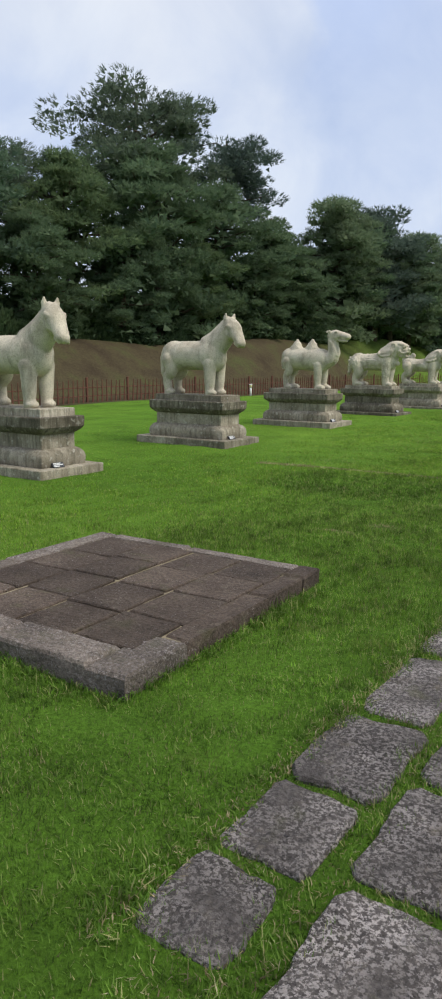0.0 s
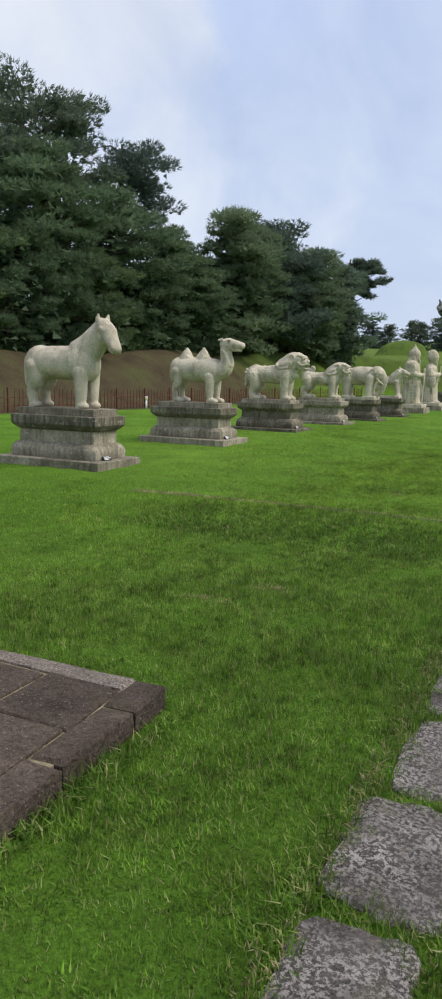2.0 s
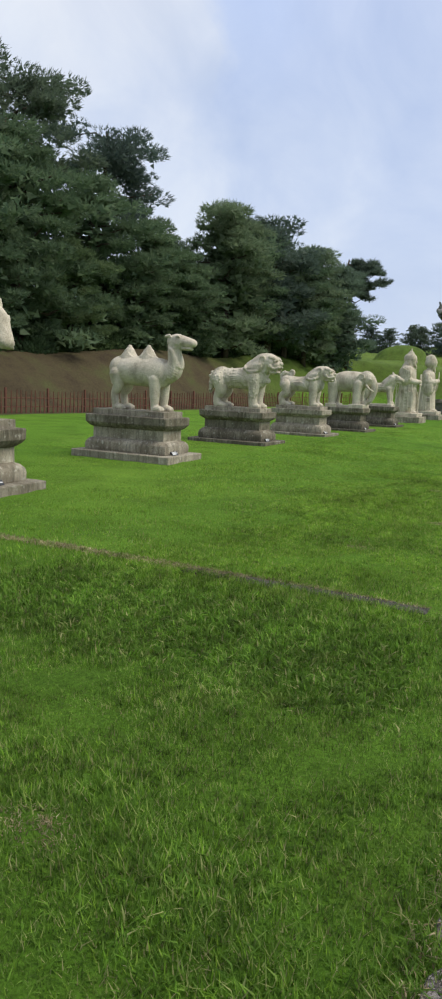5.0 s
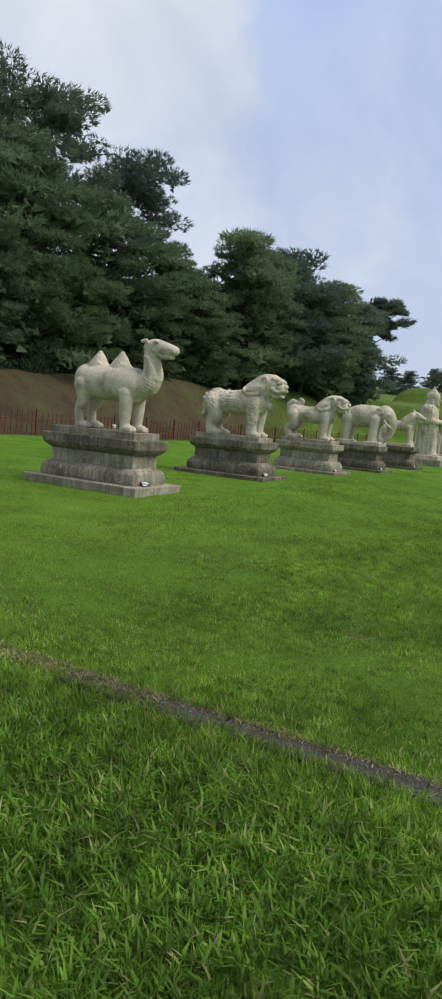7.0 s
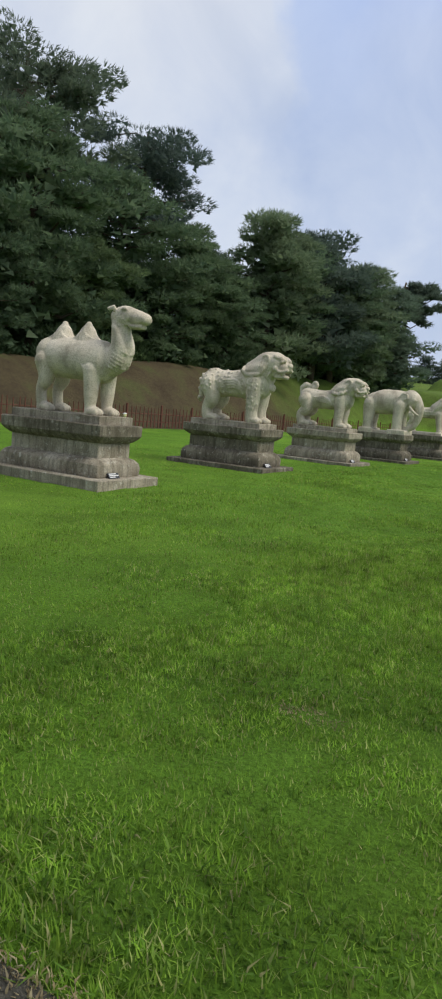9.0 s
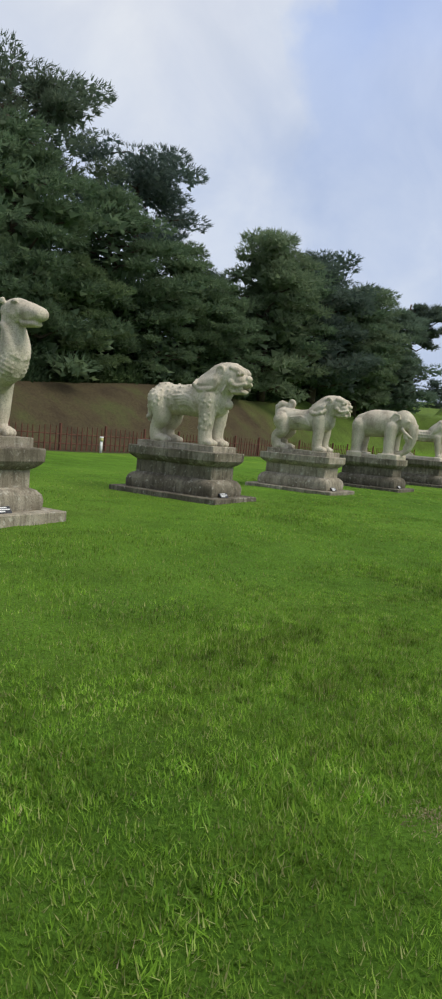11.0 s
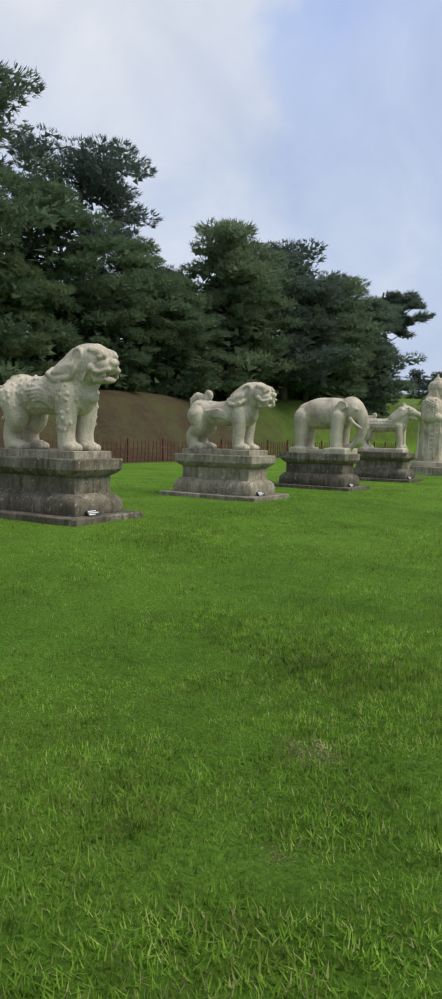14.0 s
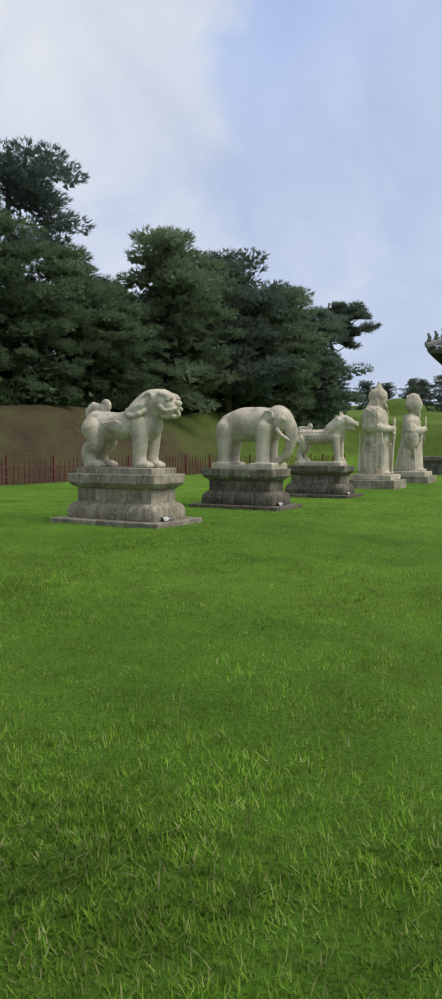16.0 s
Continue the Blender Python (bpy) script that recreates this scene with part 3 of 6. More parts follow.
def horse(lift=0.0):
    bm = bmesh.new()
    tube(bm, [(-0.62, 0, 0.86), (-0.3, 0, 0.885), (0.1, 0, 0.885), (0.5, 0, 0.90)], [(0.33, 0.35), (0.34, 0.33), (0.34, 0.33), (0.33, 0.37)], 18)
    ball(bm, (-0.60, 0, 0.93), (0.30, 0.33, 0.30))
    ball(bm, (0.56, 0, 0.83), (0.26, 0.30, 0.30))
    tube(bm, [(0.46, 0, 1.02), (0.72, 0, 1.24), (0.96, 0, 1.46), (1.04, 0, 1.56)], [(0.265, 0.36), (0.21, 0.285), (0.175, 0.225), (0.155, 0.18)], 16)
    tube(bm, [(1.00, 0, 1.55), (1.14, 0, 1.44), (1.28, 0, 1.27), (1.37, 0, 1.15)], [(0.17, 0.18), (0.175, 0.19), (0.14, 0.14), (0.13, 0.11)], 14)
    ball(bm, (1.07, 0, 1.36), (0.15, 0.185, 0.16))
    for s in (-1, 1):
        tube(bm, [(0.98, s * 0.095, 1.62), (0.985, s * 0.115, 1.71), (1.01, s * 0.12, 1.80)], [(0.06, 0.055), (0.055, 0.05), 0.014], 8)
        ball(bm, (1.15, s * 0.165, 1.475), (0.045, 0.03, 0.03), 35)
        tube(bm, [(1.06, s * 0.16, 1.50), (1.13, s * 0.18, 1.535), (1.22, s * 0.15, 1.48)], [0.024, 0.03, 0.02], 8)
        ball(bm, (1.40, s * 0.085, 1.155), (0.04, 0.035, 0.045))
        tube(bm, [(1.24, s * 0.10, 1.14), (1.34, s * 0.095, 1.07)], [0.035, 0.03], 8)
        leg(bm, 0.55, s * 0.19, 0.72, 0.155, 0.105, 0.13)
        ball(bm, (0.56, s * 0.19, 0.38), (0.12, 0.115, 0.10))
        tube(bm, [(-0.60, s * 0.19, 0.80), (-0.56, s * 0.19, 0.55), (-0.68, s * 0.19, 0.36), (-0.66, s * 0.19, 0.12), (-0.64, s * 0.19, 0.02)], [0.21, 0.16, 0.115, 0.10, 0.115], 12)
        ball(bm, (-0.60, s * 0.19, 0.06), (0.13, 0.12, 0.075))
    tube(bm, [(0.98, 0, 1.68), (1.08, 0, 1.66), (1.18, 0, 1.53)], [(0.07, 0.04), (0.08, 0.04), (0.05, 0.03)], 8)
    tube(bm, [(-0.90, 0, 1.05), (-0.96, 0, 0.85), (-0.94, 0, 0.5), (-0.88, 0, 0.3)], [0.06, 0.08, 0.085, 0.05], 10)
    tube(bm, [(0.30, 0, 1.24), (0.55, 0, 1.42), (0.80, 0, 1.62), (0.95, 0, 1.70)], [(0.05, 0.05), (0.06, 0.06), (0.06, 0.055), (0.05, 0.04)], 10)
    reach = skin(bm)
    for s in (-1, 1):
        for k in range(12):
            f = k / 11
            x, z = 0.93 - 0.56 * f, 1.62 - 0.38 * f
            relief(bm, reach, [(x, z), (x + 0.05, z - 0.08), (x + 0.07, z - 0.17), (x + 0.06, z - 0.24)], 0.020, s)
        relief(bm, reach, [(1.02, 1.40), (1.06, 1.32), (1.14, 1.28), (1.22, 1.27)], 0.02, s)
        relief(bm, reach, [(1.26, 1.13), (1.32, 1.12), (1.38, 1.12)], 0.014, s)
        relief(bm, reach, [(0.36, 1.0), (0.38, 0.8), (0.44, 0.62)], 0.02, s, 0.6)
        relief(bm, reach, [(-0.32, 0.95), (-0.36, 0.75), (-0.40, 0.6)], 0.02, s, 0.6)
    # the head is turned towards the way
    for v in bm.verts:
        w = float(smooth01((0.7 * (v.co.x + v.co.z) - 1.42) / 0.42))
        if w > 0:
            p = Vector((v.co.x - 0.84, v.co.y))
            q = radians(-17) * w
            v.co.x = 0.84 + p.x * math.cos(q) - p.y * math.sin(q)
            v.co.y = p.x * math.sin(q) + p.y * math.cos(q)
    return bm


def camel():
    bm = bmesh.new()
    tube(bm, [(-0.50, 0, 0.90), (-0.1, 0, 0.90), (0.35, 0, 0.88), (0.62, 0, 0.86)], [(0.32, 0.32), (0.36, 0.34), (0.35, 0.34), (0.31, 0.34)], 18)
    ball(bm, (-0.52, 0, 0.96), (0.30, 0.32, 0.28))
    for x, h in ((-0.31, 1.52), (0.24, 1.52)):
        tube(bm, [(x, 0, 1.06), (x, 0, 1.20), (x + 0.01, 0, 1.34), (x + 0.015, 0, h - 0.07)], [(0.23, 0.275), (0.19, 0.24), (0.12, 0.145), (0.05, 0.055)], 16)
    tube(bm, [(0.60, 0, 0.82), (0.88, 0, 0.88), (1.00, 0, 1.08), (0.98, 0, 1.30), (0.95, 0, 1.52)], [(0.25, 0.25), (0.22, 0.215), (0.185, 0.19), (0.16, 0.17), (0.145, 0.155)], 16)
    tube(bm, [(0.92, 0, 1.58), (1.06, 0, 1.60), (1.28, 0, 1.575), (1.47, 0, 1.54)], [(0.15, 0.145), (0.17, 0.15), (0.13, 0.115), (0.115, 0.09)], 14)
    ball(bm, (1.06, 0, 1.55), (0.17, 0.175, 0.13))
    tube(bm, [(1.20, 0, 1.43), (1.42, 0, 1.42)], [(0.09, 0.045), (0.085, 0.04)], 10)
    for s in (-1, 1):
        tube(bm, [(0.92, s * 0.15, 1.70), (0.82, s * 0.18, 1.68)], [(0.03, 0.045), (0.02, 0.03)], 8)
        ball(bm, (1.13, s * 0.15, 1.68), (0.06, 0.03, 0.025))
        ball(bm, (1.45, s * 0.06, 1.60), 0.03)
        leg(bm, 0.58, s * 0.20, 0.72, 0.150, 0.092, 0.13)
        paw(bm, 0.66, s * 0.20, 0.15, 0.115)
        tube(bm, [(-0.50, s * 0.19, 0.82), (-0.48, s * 0.19, 0.55), (-0.58, s * 0.19, 0.36), (-0.56, s * 0.19, 0.12), (-0.54, s * 0.19, 0.03)], [0.20, 0.135, 0.095, 0.09, 0.10], 12)
        paw(bm, -0.46, s * 0.19, 0.15, 0.11)
        tube(bm, [(0.50, s * 0.29, 0.75), (0.56, s * 0.30, 0.60), (0.62, s * 0.29, 0.74)], [0.05, 0.045, 0.05], 8)
    tube(bm, [(-0.80, 0, 1.0), (-0.84, 0, 0.80), (-0.80, 0, 0.6)], [0.05, 0.05, 0.03], 8)
    reach = skin(bm)
    for s in (-1, 1):
        for x in (-0.30, 0.25):
            for k in range(8):
                q = (k - 3.5) * 0.05
                relief(bm, reach, [(x + q * 0.35, 1.42 - abs(q)), (x + q * 0.8, 1.32 - abs(q) * 0.5), (x + q * 1.3, 1.20)], 0.017, s)
        for k in range(13):
            f = k / 12
            z = 0.70 + 0.64 * f
            x = 0.98 + 0.15 * math.sin(f * 2.6 + 0.35)
            relief(bm, reach, [(x + 0.04, z - 0.03), (x, z + 0.01), (x - 0.05, z + 0.05), (x - 0.11, z + 0.08)], 0.036, s, -0.15)
        relief(bm, reach, [(1.22, 1.49), (1.34, 1.485), (1.46, 1.495)], 0.018, s)
        relief(bm, reach, [(0.80, 1.46), (0.92, 1.43), (1.04, 1.43), (1.12, 1.45)], 0.022, s)
        relief(bm, reach, [(0.98, 1.58), (1.0, 1.48), (1.08, 1.44), (1.17, 1.47), (1.2, 1.55)], 0.026, s)
        relief(bm, reach, [(0.42, 0.98), (0.44, 0.80), (0.52, 0.62)], 0.02, s, 0.6)
    return bm


def lion_head(bm, x, z, s=1.0):
    """A broad-browed guardian beast's head with open jaws."""
    tube(bm, [(x - 0.42 * s, 0, z - 0.24 * s), (x - 0.2 * s, 0, z - 0.06 * s), (x + 0.04 * s, 0, z)], [(0.29 * s, 0.30 * s), (0.28 * s, 0.28 * s), (0.25 * s, 0.23 * s)], 16)
    ball(bm, (x + 0.06 * s, 0, z - 0.01 * s), (0.26 * s, 0.25 * s, 0.22 * s))
    ball(bm, (x + 0.26 * s, 0, z - 0.10 * s), (0.17 * s, 0.19 * s, 0.12 * s))
    ball(bm, (x + 0.40 * s, 0, z - 0.05 * s), (0.065 * s, 0.10 * s, 0.06 * s))
    tube(bm, [(x + 0.12 * s, 0, z - 0.29 * s), (x + 0.33 * s, 0, z - 0.285 * s)], [(0.15 * s, 0.05 * s), (0.125 * s, 0.045 * s)], 12)
    ball(bm, (x + 0.12 * s, 0, z - 0.22 * s), (0.13 * s, 0.15 * s, 0.10 * s))
    for q in (-1, 1):
        tube(bm, [(x + 0.12 * s, q * 0.19 * s, z + 0.12 * s), (x + 0.25 * s, q * 0.15 * s, z + 0.08 * s), (x + 0.33 * s, q * 0.12 * s, z + 0.04 * s)], [0.055 * s, 0.058 * s, 0.04 * s], 8)
        ball(bm, (x + 0.27 * s, q * 0.165 * s, z + 0.02 * s), (0.05 * s, 0.04 * s, 0.04 * s))
        tube(bm, [(x + 0.12 * s, q * 0.20 * s, z - 0.15 * s), (x + 0.26 * s, q * 0.185 * s, z - 0.19 * s), (x + 0.40 * s, q * 0.11 * s, z - 0.15 * s)], [0.035 * s] * 3, 8)
        ball(bm, (x + 0.14 * s, q * 0.2 * s, z - 0.12 * s), 0.06 * s)
        curl(bm, (x - 0.09 * s, z + 0.06 * s), 0.09 * s, 0.02 * s, 1.2, 0.04 * s, 200, q * 0.24 * s, -1)
        ball(bm, (x - 0.11 * s, q * 0.22 * s, z + 0.02 * s), (0.10 * s, 0.05 * s, 0.11 * s), 40)
        for k in range(5):
            tube(bm, [(x + 0.24 * s + 0.03 * k * s, q * 0.14 * s, z - 0.215 * s), (x + 0.24 * s + 0.03 * k * s, q * 0.14 * s, z - 0.25 * s)], [0.014 * s] * 2, 6)


def spotted_lion():
    bm = bmesh.new()
    rng = random.Random(5)
    tube(bm, [(-0.55, 0, 0.80), (-0.1, 0, 0.80), (0.4, 0, 0.82), (0.66, 0, 0.86)], [(0.33, 0.28), (0.31, 0.28), (0.33, 0.33), (0.30, 0.34)], 18)
    ball(bm, (-0.58, 0, 0.82), (0.30, 0.33, 0.30))
    tube(bm, [(0.52, 0, 0.98), (0.72, 0, 1.14), (0.90, 0, 1.26)], [(0.31, 0.36), (0.29, 0.32), (0.26, 0.26)], 16)
    lion_head(bm, 0.97, 1.28)
    for s in (-1, 1):
        tube(bm, [(0.62, s * 0.21, 0.85), (0.62, s * 0.21, 0.55), (0.60, s * 0.20, 0.25), (0.62, s * 0.20, 0.06)], [0.19, 0.165, 0.135, 0.14], 14)
        paw(bm, 0.68, s * 0.20, 0.17, 0.135)
        tube(bm, [(-0.58, s * 0.20, 0.76), (-0.50, s * 0.20, 0.48), (-0.62, s * 0.20, 0.26), (-0.60, s * 0.20, 0.06)], [0.25, 0.19, 0.13, 0.13], 14)
        paw(bm, -0.48, s * 0.20, 0.19, 0.13)
        # mane locks along the neck
        for k in range(9):
            f = k / 8
            tube(bm, [(0.78 - 0.50 * f, s * 0.20, 1.36 - 0.26 * f), (0.80 - 0.40 * f, s * (0.30 + 0.01 * f), 1.16 - 0.10 * f), (0.73 - 0.36 * f, s * 0.315, 1.02 - 0.01 * f)], [0.045, 0.045, 0.02], 7)
        tube(bm, [(0.98, s * 0.20, 1.06), (0.92, s * 0.20, 0.98), (0.93, s * 0.05, 0.82)], [0.022] * 3, 7)
    ball(bm, (0.97, 0, 0.76), 0.085)
    tube(bm, [(-0.80, 0, 1.0), (-0.92, 0, 0.85), (-0.94, 0, 0.6), (-0.97, 0, 0.40)], [0.06, 0.085, 0.09, 0.05], 10)
    for k in range(6):
        ball(bm, (-0.97, 0.05 * (-1) ** k, 0.95 - 0.1 * k), (0.05, 0.06, 0.05))
    reach = skin(bm)
    for s in (-1, 1):
        spots = []
        for _ in range(700):
            x, z = rng.uniform(-0.86, 0.84), rng.uniform(0.30, 1.08)
            if (z < 0.60 and not 0.50 < x < 0.76) or (z > 0.96 and x > 0.30) or (0.62 < z < 0.88 and -0.18 < x < 0.36):
                continue
            if all((x - a_) ** 2 + (z - b_) ** 2 > 0.078 ** 2 for a_, b_ in spots):
                spots.append((x, z))
                knob(bm, reach, x, z, s, rng.uniform(0.025, 0.036))
        edge = [(0.30, 1.16), (0.34, 1.07), (0.44, 1.0), (0.56, 0.985), (0.68, 1.0), (0.79, 1.05), (0.86, 1.14)]
        relief(bm, reach, edge, 0.055, s, -0.3)
        for k in range(9):
            x = 0.42 + 0.05 * k
            relief(bm, reach, [(x + 0.10, 1.30 - 0.02 * abs(k - 5)), (x + 0.07, 1.18), (x + 0.02, 1.09), (x - 0.03, 1.04)], 0.024, s, 0.0)
        for k in range(4):
            relief(bm, reach, [(0.34, 0.62 + 0.03 * k), (0.24, 0.70 + 0.045 * k), (0.12, 0.72 + 0.05 * k), (-0.02 - 0.05 * k, 0.70 + 0.05 * k)], 0.03, s, 0.0)
    return bm


def curled_lion():
    bm = bmesh.new()
    tube(bm, [(-0.56, 0, 0.76), (-0.1, 0, 0.74), (0.35, 0, 0.77), (0.55, 0, 0.80)], [(0.27, 0.27), (0.26, 0.25), (0.28, 0.29), (0.27, 0.32)], 18)
    ball(bm, (-0.58, 0, 0.76), (0.26, 0.28, 0.28))
    tube(bm, [(0.42, 0, 0.90), (0.60, 0, 1.05), (0.76, 0, 1.15)], [(0.26, 0.33), (0.25, 0.30), (0.23, 0.24)], 16)
    lion_head(bm, 0.80, 1.165, 0.94)
    for s in (-1, 1):
        tube(bm, [(0.50, s * 0.19, 0.78), (0.50, s * 0.19, 0.5), (0.48, s * 0.19, 0.22), (0.50, s * 0.19, 0.06)], [0.165, 0.145, 0.125, 0.13], 14)
        paw(bm, 0.56, s * 0.19, 0.17, 0.125)
        tube(bm, [(-0.56, s * 0.19, 0.70), (-0.50, s * 0.19, 0.46), (-0.68, s * 0.19, 0.30), (-0.64, s * 0.19, 0.06)], [0.22, 0.16, 0.125, 0.125], 14)
        paw(bm, -0.52, s * 0.19, 0.18, 0.12)
        for k in range(7):
            f = k / 6
            tube(bm, [(0.62 - 0.36 * f, s * 0.17, 1.26 - 0.24 * f), (0.60 - 0.26 * f, s * 0.27, 1.08 - 0.09 * f), (0.58 - 0.26 * f, s * 0.285, 0.96 - 0.02 * f)], [0.05, 0.055, 0.035], 8)
            ball(bm, (0.56 - 0.26 * f, s * 0.275, 0.945 - 0.02 * f), 0.045)
        curl(bm, (-0.46, 0.74), 0.075, 0.02, 1.3, 0.022, 90, s * 0.285)
    tube(bm, [(-0.80, 0, 0.88), (-0.80, 0, 1.03), (-0.68, 0, 1.12), (-0.52, 0, 1.08)], [0.07, 0.085, 0.085, 0.07], 10)
    curl(bm, (-0.42, 1.13), 0.10, 0.03, 1.3, 0.06, 200)
    curl(bm, (-0.70, 1.05), 0.09, 0.03, 1.2, 0.05, 120)
    curl(bm, (1.18, 0.93), 0.045, 0.015, 1.0, 0.03, 90)
    reach = skin(bm)
    for s in (-1, 1):
        for k in range(4):
            relief(bm, reach, [(0.24, 0.58 + 0.025 * k), (0.14, 0.65 + 0.04 * k), (0.0, 0.68 + 0.045 * k), (-0.16 - 0.04 * k, 0.66 + 0.04 * k)], 0.032, s, -0.3)
        relief(bm, reach, [(0.20, 1.03), (0.26, 0.95), (0.36, 0.905), (0.47, 0.90), (0.58, 0.94), (0.66, 1.0)], 0.052, s, -0.3)
        for k in range(6):
            knob(bm, reach, 0.25 + 0.075 * k, 0.955 - 0.05 * math.sin(k * 0.63), s, 0.05)
            relief(bm, reach, [(0.40 + 0.055 * k, 1.20), (0.36 + 0.055 * k, 1.08), (0.29 + 0.06 * k, 0.98)], 0.026, s, 0.0)
        relief(bm, reach, [(0.30, 0.85), (0.33, 0.65), (0.38, 0.5)], 0.018, s, 0.4)
    return bm


def elephant():
    bm = bmesh.new()
    tube(bm, [(-0.45, 0, 0.88), (-0.1, 0, 0.94), (0.30, 0, 0.95), (0.55, 0, 0.96)], [(0.36, 0.36), (0.40, 0.42), (0.39, 0.41), (0.34, 0.38)], 20)
    ball(bm, (-0.46, 0, 0.86), (0.30, 0.35, 0.36))
    ball(bm, (0.84, 0, 1.05), (0.32, 0.29, 0.30))
    ball(bm, (0.80, 0, 1.17), (0.27, 0.25, 0.22))
    tube(bm, [(0.98, 0, 1.06), (1.13, 0, 0.82), (1.14, 0, 0.55), (1.05, 0, 0.28), (0.90, 0, 0.12), (0.72, 0, 0.085), (0.62, 0, 0.11)], [(0.19, 0.20), (0.15, 0.16), (0.125, 0.13), (0.11, 0.11), (0.10, 0.09), (0.085, 0.075), (0.07, 0.06)], 16)
    for s in (-1, 1):
        tube(bm, [(0.53, s * 0.23, 0.85), (0.50, s * 0.23, 0.5), (0.50, s * 0.23, 0.2), (0.50, s * 0.23, 0.03)], [0.205, 0.18, 0.165, 0.175], 16)
        tube(bm, [(-0.52, s * 0.22, 0.85), (-0.54, s * 0.22, 0.5), (-0.55, s * 0.22, 0.2), (-0.55, s * 0.22, 0.03)], [0.24, 0.20, 0.17, 0.18], 16)
        tube(bm, [(0.88, s * 0.25, 0.80), (1.00, s * 0.28, 0.68), (1.20, s * 0.25, 0.56)], [0.055, 0.05, 0.025], 10)
        ball(bm, (0.62, s * 0.29, 1.06), (0.13, 0.035, 0.17), 20)
        tube(bm, [(0.52, s * 0.30, 0.92), (0.50, s * 0.32, 1.12), (0.60, s * 0.31, 1.25), (0.76, s * 0.30, 1.22), (0.78, s * 0.31, 1.10), (0.70, s * 0.32, 1.04)], [0.028] * 6, 8)
        ball(bm, (0.98, s * 0.245, 1.03), (0.06, 0.03, 0.035))
        tube(bm, [(0.90, s * 0.25, 1.07), (1.0, s * 0.25, 1.09), (1.07, s * 0.225, 1.04)], [0.02] * 3, 7)
    box(bm, -0.80, -0.30, -0.44, 0.44, -0.145, 0.035, 0.02)
    box(bm, 0.22, 0.86, -0.44, 0.44, -0.145, 0.035, 0.02)
    box(bm, -0.40, 0.30, -0.36, 0.36, -0.145, -0.02, 0.02)
    tube(bm, [(-0.76, 0, 1.0), (-0.82, 0, 0.8), (-0.80, 0, 0.45)], [0.05, 0.05, 0.035], 8)
    return bm


def scaled_beast():
    bm = bmesh.new()
    tube(bm, [(-0.55, 0, 0.74), (-0.1, 0, 0.75), (0.3, 0, 0.77), (0.5, 0, 0.80)], [(0.23, 0.23), (0.225, 0.21), (0.235, 0.225), (0.22, 0.27)], 16)
    ball(bm, (-0.56, 0, 0.74), (0.22, 0.235, 0.235))
    tube(bm, [(0.38, 0, 0.86), (0.52, 0, 1.02), (0.60, 0, 1.16)], [(0.23, 0.31), (0.22, 0.29), (0.20, 0.24)], 14)
    ball(bm, (0.66, 0, 1.20), (0.23, 0.20, 0.19))
    tube(bm, [(0.68, 0, 1.20), (0.86, 0, 1.15), (1.04, 0, 1.10)], [(0.185, 0.17), (0.165, 0.135), (0.13, 0.09)], 12)
    tube(bm, [(0.72, 0, 1.03), (0.98, 0, 0.97)], [(0.13, 0.075), (0.10, 0.055)], 10)
    ball(bm, (1.06, 0, 1.13), (0.07, 0.10, 0.065))
    for q in (-1, 1):
        for k in range(5):
            ball(bm, (0.40 + 0.045 * k, q * 0.20, 0.94 + 0.075 * k), (0.085, 0.06, 0.075), 30, 12, 8)
    for s in (-1, 1):
        tube(bm, [(0.62, s * 0.08, 1.34), (0.60, s * 0.09, 1.47)], [0.05, 0.018], 8)
        ball(bm, (0.84, s * 0.15, 1.23), 0.045)
        tube(bm, [(0.72, s * 0.14, 1.29), (0.82, s * 0.15, 1.30), (0.92, s * 0.12, 1.24)], [0.03, 0.035, 0.025], 8)
        leg(bm, 0.56, s * 0.15, 0.70, 0.135, 0.08, 0.11, 0.06)
        tube(bm, [(-0.56, s * 0.15, 0.66), (-0.50, s * 0.15, 0.42), (-0.62, s * 0.15, 0.25), (-0.58, s * 0.15, 0.04)], [0.165, 0.115, 0.08, 0.09], 12)
        ball(bm, (-0.52, s * 0.15, 0.05), (0.12, 0.09, 0.06))
    tube(bm, [(-0.76, 0, 0.82), (-0.78, 0, 0.95), (-0.64, 0, 1.01), (-0.44, 0, 1.01)], [0.05, 0.065, 0.06, 0.05], 10)
    curl(bm, (-0.36, 1.07), 0.075, 0.02, 1.3, 0.045, 220)
    box(bm, -0.72, 0.72, -0.28, 0.28, -0.145, 0.012, 0.02)
    reach = skin(bm)
    for s in (-1, 1):
        for k in range(9):
            f = k / 8
            x, z = 0.72 - 0.34 * f, 1.24 - 0.22 * f
            relief(bm, reach, [(x, z), (x - 0.01, z - 0.09), (x - 0.05, z - 0.17), (x - 0.10, z - 0.22)], 0.036, s, -0.2)
        for i in range(10):
            for j in range(4):
                knob(bm, reach, -0.66 + 0.105 * i + 0.05 * (j % 2), 0.60 + 0.09 * j, s, 0.042)
        relief(bm, reach, [(0.84, 1.03), (0.95, 1.01), (1.08, 0.985)], 0.022, s, 0.0)
    return bm


def robe(bm, rows, n=24):
    """A standing draped body: rows of (height, x, half depth, half width)."""
    tube(bm, [(x, 0, z) for z, x, _, _ in rows], [(w, d) for _, _, d, w in rows], n, cap=False)


